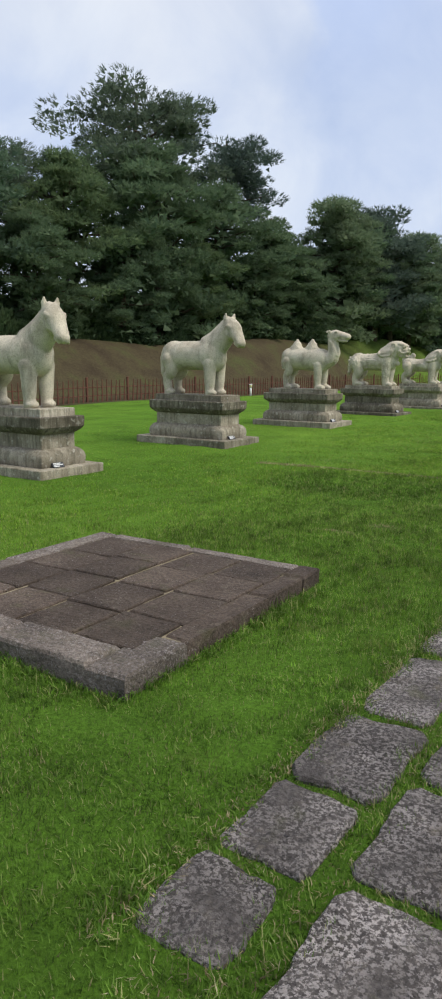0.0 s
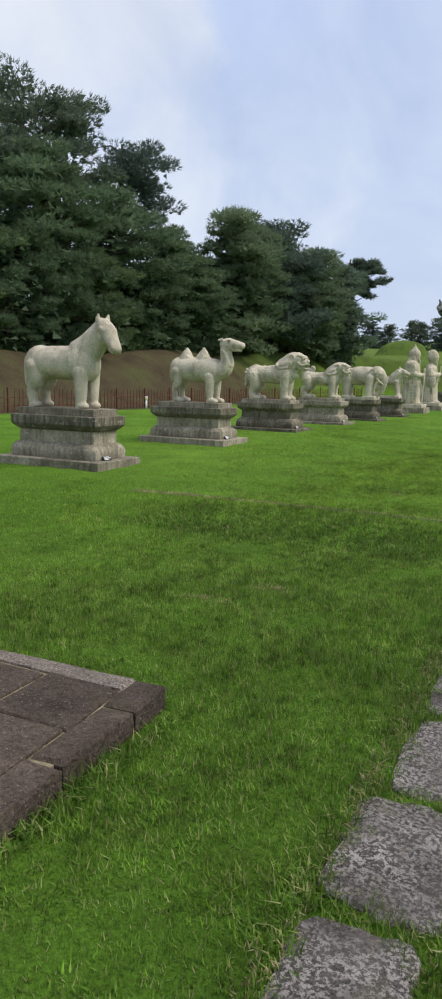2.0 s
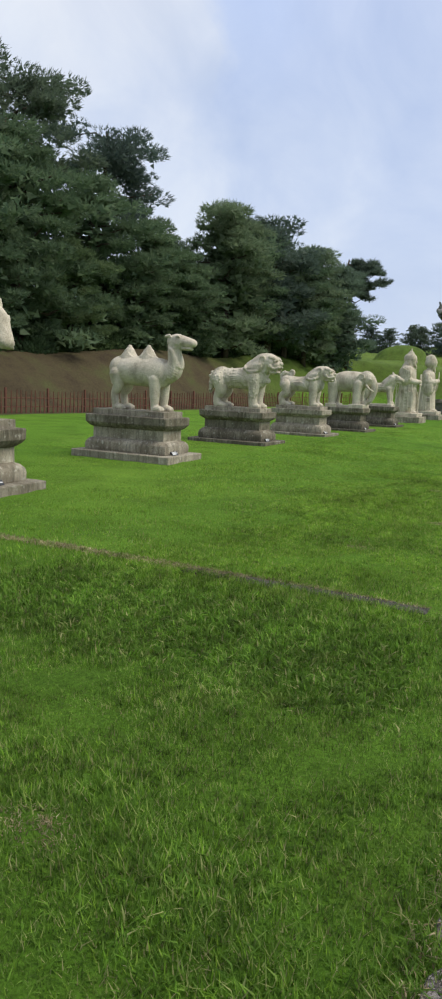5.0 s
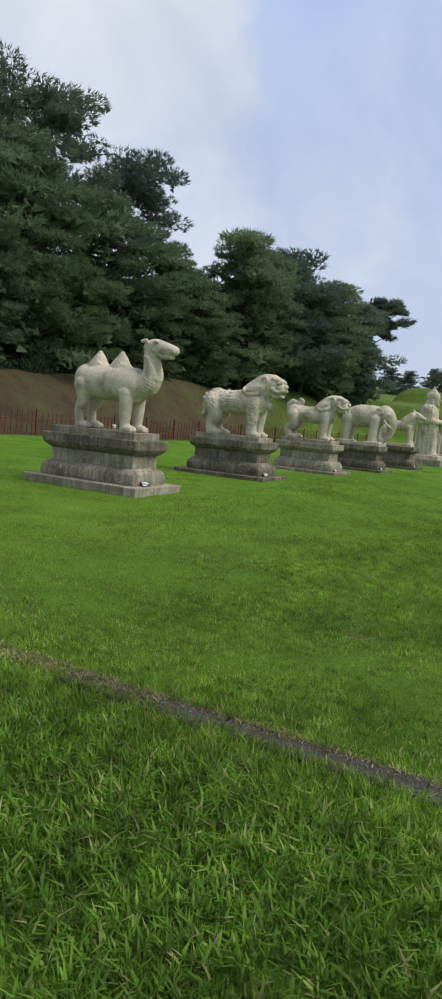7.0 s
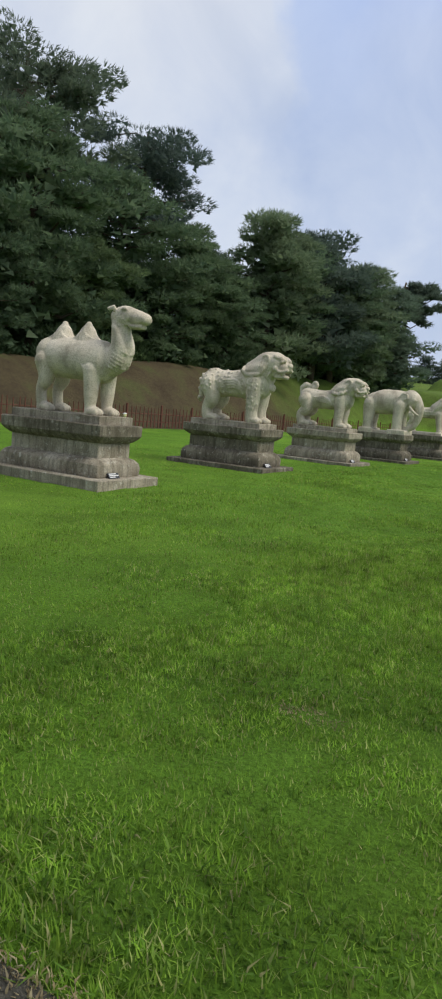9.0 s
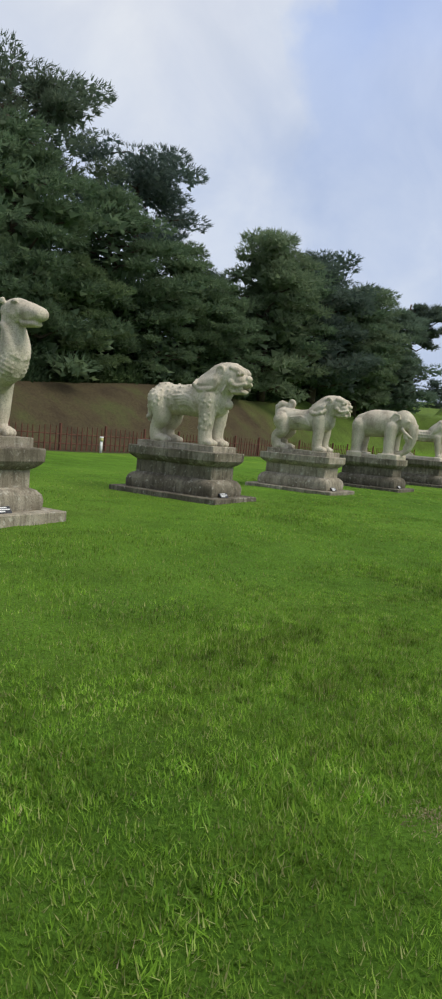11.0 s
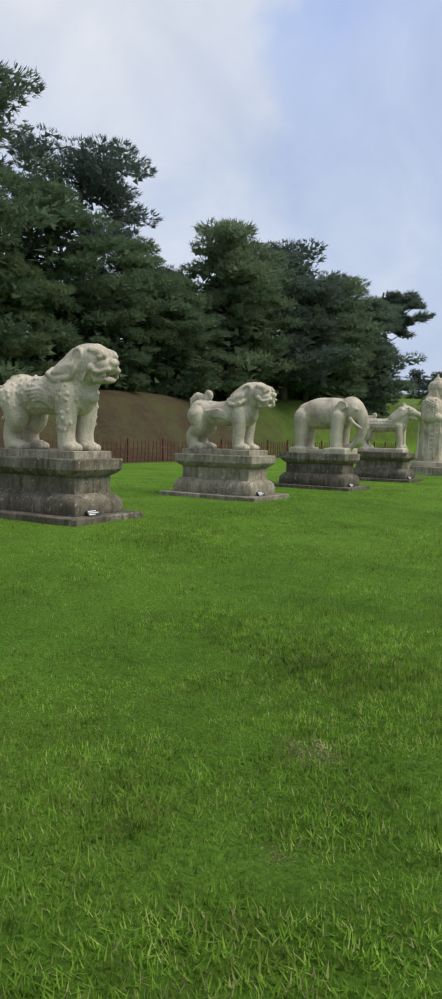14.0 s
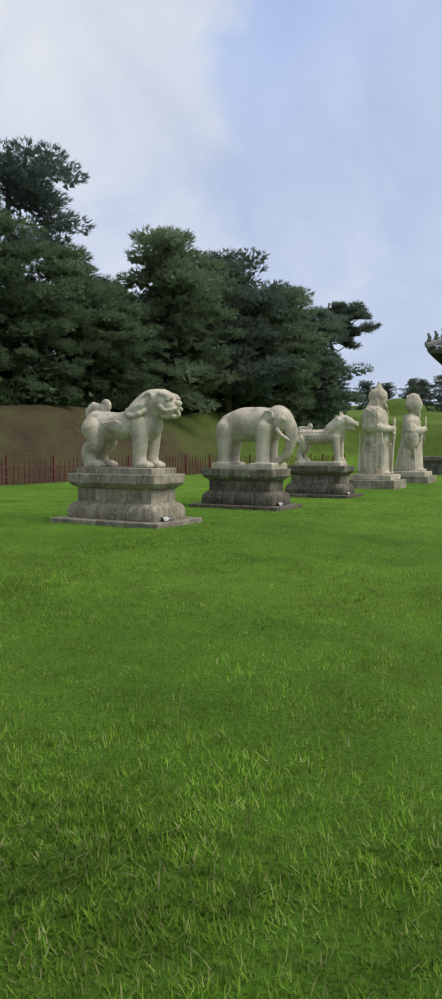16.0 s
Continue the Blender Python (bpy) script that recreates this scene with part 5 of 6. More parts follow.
def pine(name, seed, height, trunk_r, pads, material, lean=(0, 0), low=0.3, spread=0.42, tufts=72, label="", flat=0.33, pad=0.1, per=4, heading=None, wide=0.6, full=True, subs=3):
    """A pine: bent trunk, crooked limbs, and clumps of needle sprays; full: boughs close about the whole trunk."""
    rng = np.random.default_rng(seed)
    ob = new(name)
    tagged(ob, label or "tall dark green pine with layered crown on the bank", "tree", "pines on the bank")
    hs = np.linspace(0, 1, 9)
    bend = np.cumsum(rng.normal(0, 0.022, (9, 2)) * height, 0) * hs[:, None]
    tr = np.stack([bend[:, 0] + lean[0] * hs ** 1.4 * height, bend[:, 1] + lean[1] * hs ** 1.4 * height, hs * height * 0.93 - 0.3], 1)
    bm = bmesh.new()
    tube(bm, [tuple(p) for p in tr], [trunk_r * (1 - 0.85 * h) + 0.03 for h in hs], 9, cap=False)
    vs = []
    for i in range(pads):
        f = low + (0.97 - low) * ((i + 0.5) / pads) ** (0.9 if full else 0.75)
        at = np.array([np.interp(f, hs, tr[:, k]) for k in range(3)])
        q = i * 2.39996 + rng.normal(0, 0.35) if heading is None else heading + rng.normal(0, wide)
        g = (f - low) / (0.97 - low)
        shape = math.sqrt(max(0.02, 1 - (g * 1.02) ** 2.4)) * (0.78 + 0.22 * min(1.0, g * 4)) if full else math.sin(math.pi * min(1.0, (1.02 - f) / (1.02 - low) * 0.62 + 0.12)) ** 0.8
        reach = height * spread * shape * (rng.uniform(0.55, 1.0) if full else rng.uniform(0.35, 1.0))
        rise = reach * rng.uniform(-0.08, 0.16) if full else reach * rng.uniform(0.0, 0.25)
        end = at + np.array([math.cos(q) * reach, math.sin(q) * reach, rise])
        mid_p = (at + end) / 2 + rng.normal(0, 0.22, 3) + np.array([0, 0, rng.uniform(-0.35, 0.15)])
        r = trunk_r * 0.34 * (1 - 0.6 * f)
        tube(bm, [tuple(at), tuple(mid_p), tuple(end)], [r + 0.02, r * 0.7 + 0.015, 0.02], 6, cap=False)
        size = height * pad * rng.uniform(0.75, 1.3)
        aim = np.array([math.cos(q), math.sin(q), 0.0])
        for part_i in range(subs):
            cen = end + np.array([rng.normal(0, size * 0.55), rng.normal(0, size * 0.55), rng.normal(0, size * 0.20)])
            if part_i == subs - 1 and full:
                cen = mid_p * 0.45 + end * 0.55 + np.array([rng.normal(0, size * 0.3), rng.normal(0, size * 0.3), 0.15])
            sz = size * rng.uniform(0.6, 1.0)
            p = rng.normal(0, 1, (tufts, 3))
            p /= np.linalg.norm(p, axis=1)[:, None]
            p *= rng.uniform(0.62, 1.0, (tufts, 1)) ** 0.5
            p[:, 2] = np.where(p[:, 2] < 0, p[:, 2] * 0.45, p[:, 2])
            ext = np.array([sz, sz, sz * flat])
            vs.append(inner(rng, cen, ext, 30, min(0.42, sz * 0.42)))
            out = p * np.array([1.0, 1.0, 0.45]) + np.array([0, 0, 0.42]) + aim * 0.35
            vs.append(sprays(rng, cen + p * ext, out, per, 0.30, 0.052))
    if full:
        for f in np.linspace(low + 0.02, 0.86, 16):
            at = np.array([np.interp(f, hs, tr[:, k]) for k in range(3)])
            w = height * spread * 0.62 * math.sqrt(max(0.05, 1 - ((f - low) / (0.97 - low)) ** 2))
            vs.append(inner(rng, at, (w * 1.3, w * 1.3, height * 0.05), 60, 0.6))
    part("trunk", bm, BARK, ob, smooth=True)
    v = np.concatenate(vs)
    ob["crown_top"] = float(v[:, 2].max())
    soup("crown", v, np.arange(len(v)).reshape(-1, 3), material, ob)
    return ob


def stand(ob, x, y, top, turn):
    """Sets a pine on the ground so that its crown ends at the height top."""
    z = land1(x, y)
    s = (top - z) / ob["crown_top"]
    ob.matrix_world = pose(x, y, z, 0, 0, turn)
    ob.scale = (s, s, s)
    return ob


RED = dict(full=False, flat=0.42, subs=4, tufts=100)
PINES = [
    pine("pine_tree", 1, 15.0, 0.36, 17, NEEDLE_DARK, (0.01, 0.02), 0.52, 0.26, pad=0.10, label="tall old pine with dark clumped crown on the bank", **RED),
    pine("pine_tree", 2, 15.0, 0.34, 13, NEEDLE_DARK, (-0.02, 0.03), 0.60, 0.25, pad=0.088, label="tall old pine with dark clumped crown on the bank", **RED),
    pine("pine_tree", 3, 12.0, 0.30, 46, NEEDLE, (0.03, -0.02), 0.10, 0.34, label="dense green pine with layered boughs on the bank"),
    pine("pine_tree", 4, 12.0, 0.28, 40, NEEDLE_DARK, (0.02, 0.03), 0.12, 0.36, pad=0.105),
    pine("pine_tree", 5, 10.0, 0.24, 34, NEEDLE, (0.04, 0.02), 0.06, 0.44, tufts=70, label="dense green pine with layered boughs on the bank"),
    pine("pine_tree", 6, 10.0, 0.24, 26, NEEDLE_FAR, (0.02, 0.02), 0.03, 0.46, 36, "distant bluish pine with rounded crown", pad=0.13),
    pine("pine_tree", 7, 11.0, 0.22, 36, NEEDLE_SOFT, (0.0, 0.02), 0.10, 0.30, 64, "slender soft green pine with open tips"),
]
SPOTS = [
    # x, y, top of crown, kind, turn
    (-33.6, 37.6, 20.7, 0, 0), (-34.4, 50.2, 20.2, 1, 0), (-29.6, 36.2, 15.4, 2, 0), (-27.0, 64.5, 16.8, 3, 0), (-28.4, 25.0, 9.4, 4, 0), (-44.0, 112.0, 12.5, 5, 0), (-27.6, 57.6, 16.2, 6, 0),
    (-34.5, 29.0, 14.6, 0, 140), (-30.6, 43.5, 14.6, 2, 80), (-31.5, 22.0, 13.4, 2, 200), (-31.0, 15.5, 11.6, 3, 30), (-31.0, 7.0, 12.2, 2, 70),
    (-30.5, 29.5, 13.6, 2, 250),
    (-28.5, 18.0, 8.6, 4, 120), (-28.4, 31.5, 9.6, 4, 70), (-28.6, 39.5, 9.8, 4, 190), (-28.4, 46.0, 10.2, 4, 250), (-27.6, 52.0, 10.4, 4, 310), (-28.2, 11.0, 8.6, 4, 15),
    (-29.5, 50.0, 13.2, 2, 20), (-28.5, 61.0, 14.6, 2, 150), (-26.2, 71.5, 15.2, 6, 210), (-27.0, 68.5, 14.4, 2, 170), (-25.4, 78.0, 14.6, 6, 300), (-27.0, 82.0, 11.6, 3, 15), (-35.0, 58.0, 14.0, 3, 300), (-34.0, 67.0, 13.2, 3, 200), (-26.6, 74.6, 10.0, 4, 30),
    (-38.0, 116.0, 12.2, 5, 60), (-32.5, 118.0, 11.8, 5, 140), (-27.0, 120.0, 12.0, 5, 220), (-22.0, 119.0, 13.6, 5, 300), (-17.0, 116.0, 12.6, 5, 20), (-11.0, 115.0, 12.0, 5, 100), (-4.0, 116.0, 12.5, 5, 170),
    (-35.0, 112.0, 11.4, 5, 200), (-29.5, 114.0, 11.0, 5, 260), (-24.5, 115.0, 11.4, 5, 20), (-19.5, 113.0, 11.0, 5, 80), (-14.0, 112.0, 11.0, 5, 290),
    (4.0, 118.0, 13.0, 5, 250), (12.0, 117.0, 12.0, 5, 320), (20.0, 118.0, 13.0, 5, 40), (-50.0, 104.0, 12.0, 5, 10),
    (-36.0, 16.0, 11.0, 5, 90), (-36.5, 24.0, 11.0, 5, 150), (-36.0, 8.0, 11.0, 5, 190), (-35.0, 41.0, 12.0, 5, 290), (-34.0, 47.0, 11.0, 5, 330), (-34.0, 62.0, 12.0, 5, 35), (-36.0, 74.0, 12.0, 5, 75), (-37.0, 84.0, 12.0, 5, 115), (-40.0, 96.0, 12.0, 5, 115),
]
for i, (x, y, top, kind, turn) in enumerate(SPOTS):
    stand(PINES[kind] if i < len(PINES) else copy_thing(PINES[kind], pose(0, 0, 0)), x, y, top, turn)
lean_pine = pine("pine_tree", 12, 9.0, 0.20, 18, NEEDLE_DARK, (-0.04, -0.03), 0.62, 0.30, 60, "leaning pine with bare trunk and reaching boughs", 0.32, 0.052, 4, 0.4, 0.8, full=False)
stand(lean_pine, -25.2, 81.9, 15.8, 0)


def shrub(seed):
    rng = np.random.default_rng(seed)
    n = 330
    p = rng.normal(0, 1, (n, 3))
    p /= np.linalg.norm(p, axis=1)[:, None]
    p *= rng.uniform(0.5, 1.0, (n, 1))
    p[:, 2] = np.abs(p[:, 2])
    pos = p * np.array([1.0, 1.6, 1.05]) * (1 + 0.25 * np.sin(p[:, :1] * 4 + seed) * np.cos(p[:, 1:2] * 5))
    v = sprays(rng, pos, p * 0.8 + np.array([0, 0, 0.5]), 5, 0.24, 0.13)
    ob = soup("shrub", v, np.arange(len(v)).reshape(-1, 3), SHRUB)
    return tagged(ob, "dense low green shrub under the pines", "shrub", "shrubs on the bank")


SHRUBS = [shrub(k) for k in range(3)]
rng = random.Random(31)
y, k = 6.0, 0
while y < 80:
    x = -28.2 + rng.uniform(-0.9, 0.7)
    ob = SHRUBS[k] if k < 3 else copy_thing(SHRUBS[k % 3], pose(0, 0, 0))
    ob.matrix_world = pose(x, y, land1(x, y) - 0.15, 0, 0, rng.uniform(-25, 25))
    s = rng.uniform(0.8, 1.35)
    ob.scale = (s, s, s * rng.uniform(0.75, 1.1))
    y += rng.uniform(1.1, 2.2)
    k += 1
# a second, taller row deeper under the trees
y = 0.0
while y < 86:
    x = -32.0 + rng.uniform(-1.2, 1.2)
    ob = copy_thing(SHRUBS[k % 3], pose(x, y, land1(x, y) - 0.2, 0, 0, rng.uniform(-25, 25)))
    s = rng.uniform(1.7, 2.5)
    ob.scale = (s, s * 1.15, s * rng.uniform(0.9, 1.2))
    y += rng.uniform(2.0, 3.2)
    k += 1

# ---- shrine hall on its terrace ----
TX0, TX1, TY0, TY1, TZ = -11.4, 16.0, 57.5, 74.0, 1.2


def terrace():
    ob = new("terrace")
    tagged(ob, "long low terrace of stained granite blocks", "terrace")
    rng = random.Random(17)
    bm = box(bmesh.new(), TX0 + 0.1, TX1 - 0.1, TY0 + 0.1, TY1 - 0.1, -0.2, TZ - 0.02)
    part("core", bm, TERRACE, ob)
    for z0, z1, out in ((-0.15, 0.30, 0.04), (0.305, 0.96, 0.0)):
        x = TX0
        while x < TX1:
            x1 = min(x + rng.uniform(1.1, 1.8), TX1)
            bm = box(bmesh.new(), x + 0.006, x1 - 0.006, TY0 - out, TY0 + 0.4, z0, z1, 0.012)
            part("block", bm, TERRACE, ob)
            x = x1
        y = TY0 + 0.41
        while y < TY1:
            y1 = min(y + rng.uniform(1.1, 1.8), TY1)
            bm = box(bmesh.new(), TX0 - out, TX0 + 0.4, y + 0.006, y1 - 0.006, z0, z1, 0.012)
            part("block", bm, TERRACE, ob)
            y = y1
    x = TX0 - 0.1
    while x < TX1:
        x1 = min(x + rng.uniform(1.6, 2.4), TX1)
        bm = box(bmesh.new(), x + 0.005, x1 - 0.005, TY0 - 0.12, TY0 + 0.6, 0.965, TZ, 0.015)
        part("coping", bm, CURB, ob, "paler coping stone")
        x = x1
    return ob


terrace()
HX0, HX1, HY0, HY1 = -9.5, 9.1, 61.6, 70.6        # walls of the hall
EX0, EX1, EY0, EY1, EZ = -10.9, 10.5, 58.9, 73.3, 6.55   # eaves
RZ, GX = 13.2, 3.5                                # ridge height; how far the gables stand in


def roof_z(u, v, corner):
    """Height over the eaves at the fraction u up the slope; corner: 0 to 1 towards a hip."""
    return EZ + (RZ - EZ) * (0.72 * u + 0.28 * u * u) + 0.6 * (corner ** 3) * (1 - u) ** 2


def hall():
    ob = new("shrine_hall")
    tagged(ob, "dark timber shrine hall with grey tiled hip-and-gable roof", "building")
    bm = box(bmesh.new(), HX0, HX1, HY0, HY1, TZ - 0.05, 5.6)
    part("wall", bm, TIMBER, ob)
    my = (EY0 + EY1) / 2
    # front and back slopes
    for face in (1, -1):
        bm = bmesh.new()
        nu, nv = 10, 40
        grid = []
        for i in range(nu + 1):
            u = i / nu
            row = []
            for k in range(nv + 1):
                v = k / nv
                xa, xb = EX0 + min(u / 0.42, 1.0) * GX, EX1 - min(u / 0.42, 1.0) * GX
                x = xa + (xb - xa) * v
                c = abs(v - 0.5) * 2
                y = EY0 + (my - EY0) * u - 0.35 * c ** 3 * (1 - u)
                y = y if face > 0 else 2 * my - y
                row.append(bm.verts.new((x, y, roof_z(u, v, c))))
            grid.append(row)
        for a_, b_ in zip(grid, grid[1:]):
            for k in range(nv):
                bm.faces.new((a_[k], a_[k + 1], b_[k + 1], b_[k]))
        top = part("roof_slope", bm, TILE, ob)
        sol = top.modifiers.new("thick", "SOLIDIFY")
        sol.thickness, sol.offset = 0.22, 1.0
        # ridges of round tiles down the slope
        if face > 0:
            for k in range(70):
                v = (k + 0.5) / 70
                c = abs(v - 0.5) * 2
                x = EX0 + (EX1 - EX0) * v
                inset = min(x - EX0, EX1 - x)
                u1 = 1.0 if inset >= GX else max(0.06, 0.42 * inset / GX)
                pts = []
                for i in range(9):
                    u = u1 * i / 8
                    pts.append((x, EY0 + (my - EY0) * u - 0.35 * c ** 3 * (1 - u) - 0.04, roof_z(u, v, c) + 0.10))
                bm = bmesh.new()
                tube(bm, pts, [0.085] * 9, 7, cap=False)
                part("tile_rib", bm, TILE, ob)
    # hips at the two ends
    for side in (-1, 1):
        bm = bmesh.new()
        ex, gx = (EX0, EX0 + GX) if side < 0 else (EX1, EX1 - GX)
        grid = []
        for i in range(7):
            u = i / 6 * 0.42
            row = []
            for k in range(21):
                v = k / 20
                ya, yb = EY0 + (my - EY0) * u, EY1 - (EY1 - my) * u
                c = abs(v - 0.5) * 2
                y = ya + (yb - ya) * v
                row.append(bm.verts.new((ex + (gx - ex) * i / 6 + side * 0.35 * c ** 3 * (1 - u), y, roof_z(u, v, c))))
            grid.append(row)
        for a_, b_ in zip(grid, grid[1:]):
            for k in range(20):
                bm.faces.new((a_[k], a_[k + 1], b_[k + 1], b_[k]))
        hip = part("roof_hip", bm, TILE, ob)
        sol = hip.modifiers.new("thick", "SOLIDIFY")
        sol.thickness, sol.offset = 0.22, 1.0
        for k in range(36):
            v = (k + 0.5) / 36
            c = abs(v - 0.5) * 2
            u1 = 0.42 * min(1.0, (1 - c) * 2.4 + 0.05)
            pts = []
            for i in range(6):
                u = u1 * i / 5
                pts.append((ex + (gx - ex) * u / 0.42 + side * (0.35 * c ** 3 * (1 - u) + 0.04), EY0 + (EY1 - EY0) * v, roof_z(u, v, c) + 0.10))
            bm = bmesh.new()
            tube(bm, pts, [0.085] * 6, 7, cap=False)
            part("tile_rib", bm, TILE, ob)
        # gable triangle
        bm = bmesh.new()
        uz = roof_z(0.40, 0, 0)
        ya = EY0 + (my - EY0) * 0.40
        vs = [bm.verts.new((gx - side * d, yy, zz)) for d in (0.0, 0.25) for yy, zz in ((ya, uz), (2 * my - ya, uz), (my, RZ))]
        for f in ((0, 1, 2), (3, 5, 4), (0, 3, 4, 1), (1, 4, 5, 2), (2, 5, 3, 0)):
            bm.faces.new([vs[k] for k in f])
        part("gable", bm, TIMBER, ob)
        # ridges: gable edge and hip
        for face in (1, -1):
            pts = []
            for i in range(9):
                u = 1 - 0.60 * i / 8
                y = EY0 + (my - EY0) * u
                pts.append((gx, y if face > 0 else 2 * my - y, roof_z(u, 0, 0) + 0.28))
            bm = bmesh.new()
            tube(bm, pts, [(0.16, 0.26)] * 9, 8)
            part("descending_ridge", bm, PLASTER, ob, "grey plastered ridge")
            pts = []
            for i in range(8):
                u = 0.42 * (1 - i / 7)
                y = EY0 + (my - EY0) * u - 0.35 * (1 - u)
                pts.append((ex + (gx - ex) * u / 0.42 + side * 0.25 * (1 - u), y if face > 0 else 2 * my - y, roof_z(u, 0, 1.0) + 0.24))
            bm = bmesh.new()
            tube(bm, pts, [(0.15, 0.22)] * 8, 8)
            part("hip_ridge", bm, PLASTER, ob, "grey plastered ridge")
            if face > 0:
                for i in range(5):
                    q = 0.62 + 0.09 * i
                    p0 = Vector(pts[4]).lerp(Vector(pts[7]), (q - 0.57) / 0.43)
                    bm = bmesh.new()
                    tube(bm, [(p0.x, p0.y, p0.z + 0.18), (p0.x + 0.04, p0.y, p0.z + 0.40), (p0.x - 0.05, p0.y, p0.z + 0.58)], [0.13, 0.10, 0.06], 8)
                    part("ridge_ornament", bm, TILE, ob, "small dark clay ridge figure")
    bm = bmesh.new()
    tube(bm, [(EX0 + GX - 0.3, my, RZ + 0.55), (EX0 + GX + 2, my, RZ + 0.38), (0, my, RZ + 0.32), (EX1 - GX - 2, my, RZ + 0.38), (EX1 - GX + 0.3, my, RZ + 0.55)], [(0.2, 0.42)] * 5, 8)
    part("main_ridge", bm, PLASTER, ob, "grey plastered ridge")
    # eaves: boards and rafters
    bm = box(bmesh.new(), EX0 + 0.5, EX1 - 0.5, EY0 + 0.6, EY1 - 0.6, EZ - 0.62, EZ - 0.42)
    part("eaves_board", bm, EAVES, ob, "dull green painted boarding")
    raf = bmesh.new()
    tube(raf, [(0, 0, 0), (0, 2.6, 0.35)], [0.07, 0.07], 8, cap=False)
    raf = mesh_of("rafter", raf, EAVES)
    for k in range(52):
        shared("rafter", raf, ob, pose(EX0 + 0.5 + k * (EX1 - EX0 - 1.0) / 51, EY0 + 0.12, EZ - 0.30 + 0.5 * abs(k / 25.5 - 1) ** 3))
    for k in range(28):
        shared("rafter", raf, ob, pose(EX0 + 0.12, EY0 + 0.6 + k * (EY1 - EY0 - 1.2) / 27, EZ - 0.30 + 0.5 * abs(k / 13.5 - 1) ** 3, 0, 0, -90))
    bm = box(bmesh.new(), HX0 - 0.15, HX1 + 0.15, HY0 - 0.22, HY0 + 0.1, 5.1, 5.75, 0.02)
    part("beam", bm, EAVES, ob)
    col = bmesh.new()
    tube(col, [(0, 0, 0), (0, 0, 3.9)], [0.24, 0.22], 14, cap=False)
    col = mesh_of("column", col, TIMBER, True)
    step = (HX1 - HX0) / 5
    for k in range(6):
        shared("column", col, ob, pose(HX0 + k * step, HY0 - 0.12, TZ))
    for k in range(1, 3):
        shared("column", col, ob, pose(HX0 - 0.1, HY0 + k * 4.4, TZ))
    for k in range(5):
        for d in range(4):
            x0 = HX0 + k * step + 0.32 + d * (step - 0.64) / 4
            x1 = x0 + (step - 0.64) / 4 - 0.04
            bm = box(bmesh.new(), x0, x1, HY0 - 0.10, HY0 - 0.02, TZ + 0.2, 4.6, 0.01)
            door = part("door_leaf", bm, TIMBER, ob)
            for z0, z1 in ((2.25, 3.0), (3.1, 3.75), (3.85, 4.45)):
                bm = box(bmesh.new(), x0 + 0.10, x1 - 0.10, HY0 - 0.112, HY0 - 0.09, z0, z1)
                part("lattice_panel", bm, PAPER, door, "grey papered lattice panel")
    return ob


hall()


def notice_post():
    ob = new("notice_box")
    tagged(ob, "small white upright box standing on the terrace edge", "box")
    bm = box(bmesh.new(), -0.22, 0.22, -0.15, 0.15, 0, 0.75, 0.03)
    part("body", bm, WHITE, ob)
    bm = box(bmesh.new(), -0.25, 0.25, -0.18, 0.18, 0.748, 0.82, 0.02)
    part("lid", bm, WHITE, ob)
    ob.matrix_world = pose(-9.1, 59.2, TZ)


notice_post()

# ---- grass ----


def keep_off(x, y):
    """True where no grass grows: stone, concrete, pedestals."""
    bad = (x > PX0 + 0.03) & (x < PX1 - 0.06) & (y > PY0 + 0.06) & (y < PY1 - 0.06)
    bad |= (x > -3.5 + 0.3 * np.sin(y * 40)) & (x < DRAIN_X1) & (y > DRAIN_Y0 + 0.03) & (y < DRAIN_Y1 - 0.015)
    for x0, x1, y0, y1 in FLAGS:
        m = 0.045 + 0.034 * np.sin(y * 17 + x * 7) + 0.024 * np.sin(x * 31 - y * 11)
        bad |= (x > x0 + m + 0.01) & (x < x1 - m) & (y > y0 + m) & (y < y1 - m)
    for yy in ROW:
        bad |= (x > EAST - 2.2) & (x < EAST + 0.2) & (np.abs(y - yy - 0.05) < 0.68)
    return bad


BALD = [(-2.77, 13.05, 0.24, 0.11), (-2.26, 15.12, 0.28, 0.20), (-2.95, 18.42, 0.22, 0.16), (-2.71, 17.6, 0.12, 0.12), (-2.75, 6.8, 0.30, 0.10), (-2.4, 7.3, 0.25, 0.15), (-1.55, 11.05, 0.16, 0.22)]


def scatter(seed, x0, x1, y0, y1, density, soft=0.02, thin=True, over=False):
    rng = np.random.default_rng(seed)
    n = int((x1 - x0) * (y1 - y0) * density)
    x, y = rng.uniform(x0, x1, n), rng.uniform(y0, y1, n)
    ok = np.ones(n, bool) if over else ~keep_off(x, y)
    for bx, by, rx, ry in BALD if thin else ():
        q = ((x - bx) / rx) ** 2 + ((y - by) / ry) ** 2
        ok &= rng.uniform(0, 1, n) < np.clip(q * 0.8, 0.03, 1.0)
    if not thin and soft == 0.6:
        q = ((x - (x0 + x1) / 2) / (x1 - x0) * 2) ** 2 + ((y - (y0 + y1) / 2) / (y1 - y0) * 2) ** 2
        ok &= rng.uniform(0, 1, n) < (1.05 - q) * (0.55 + 0.45 * np.sin(x * 31) * np.sin(y * 37))
        soft = 0.01
    edge = np.minimum(np.minimum(x - x0, x1 - x), np.minimum(y - y0, y1 - y)) / soft
    ok &= rng.uniform(0, 1, n) < edge
    return rng, x[ok], y[ok]


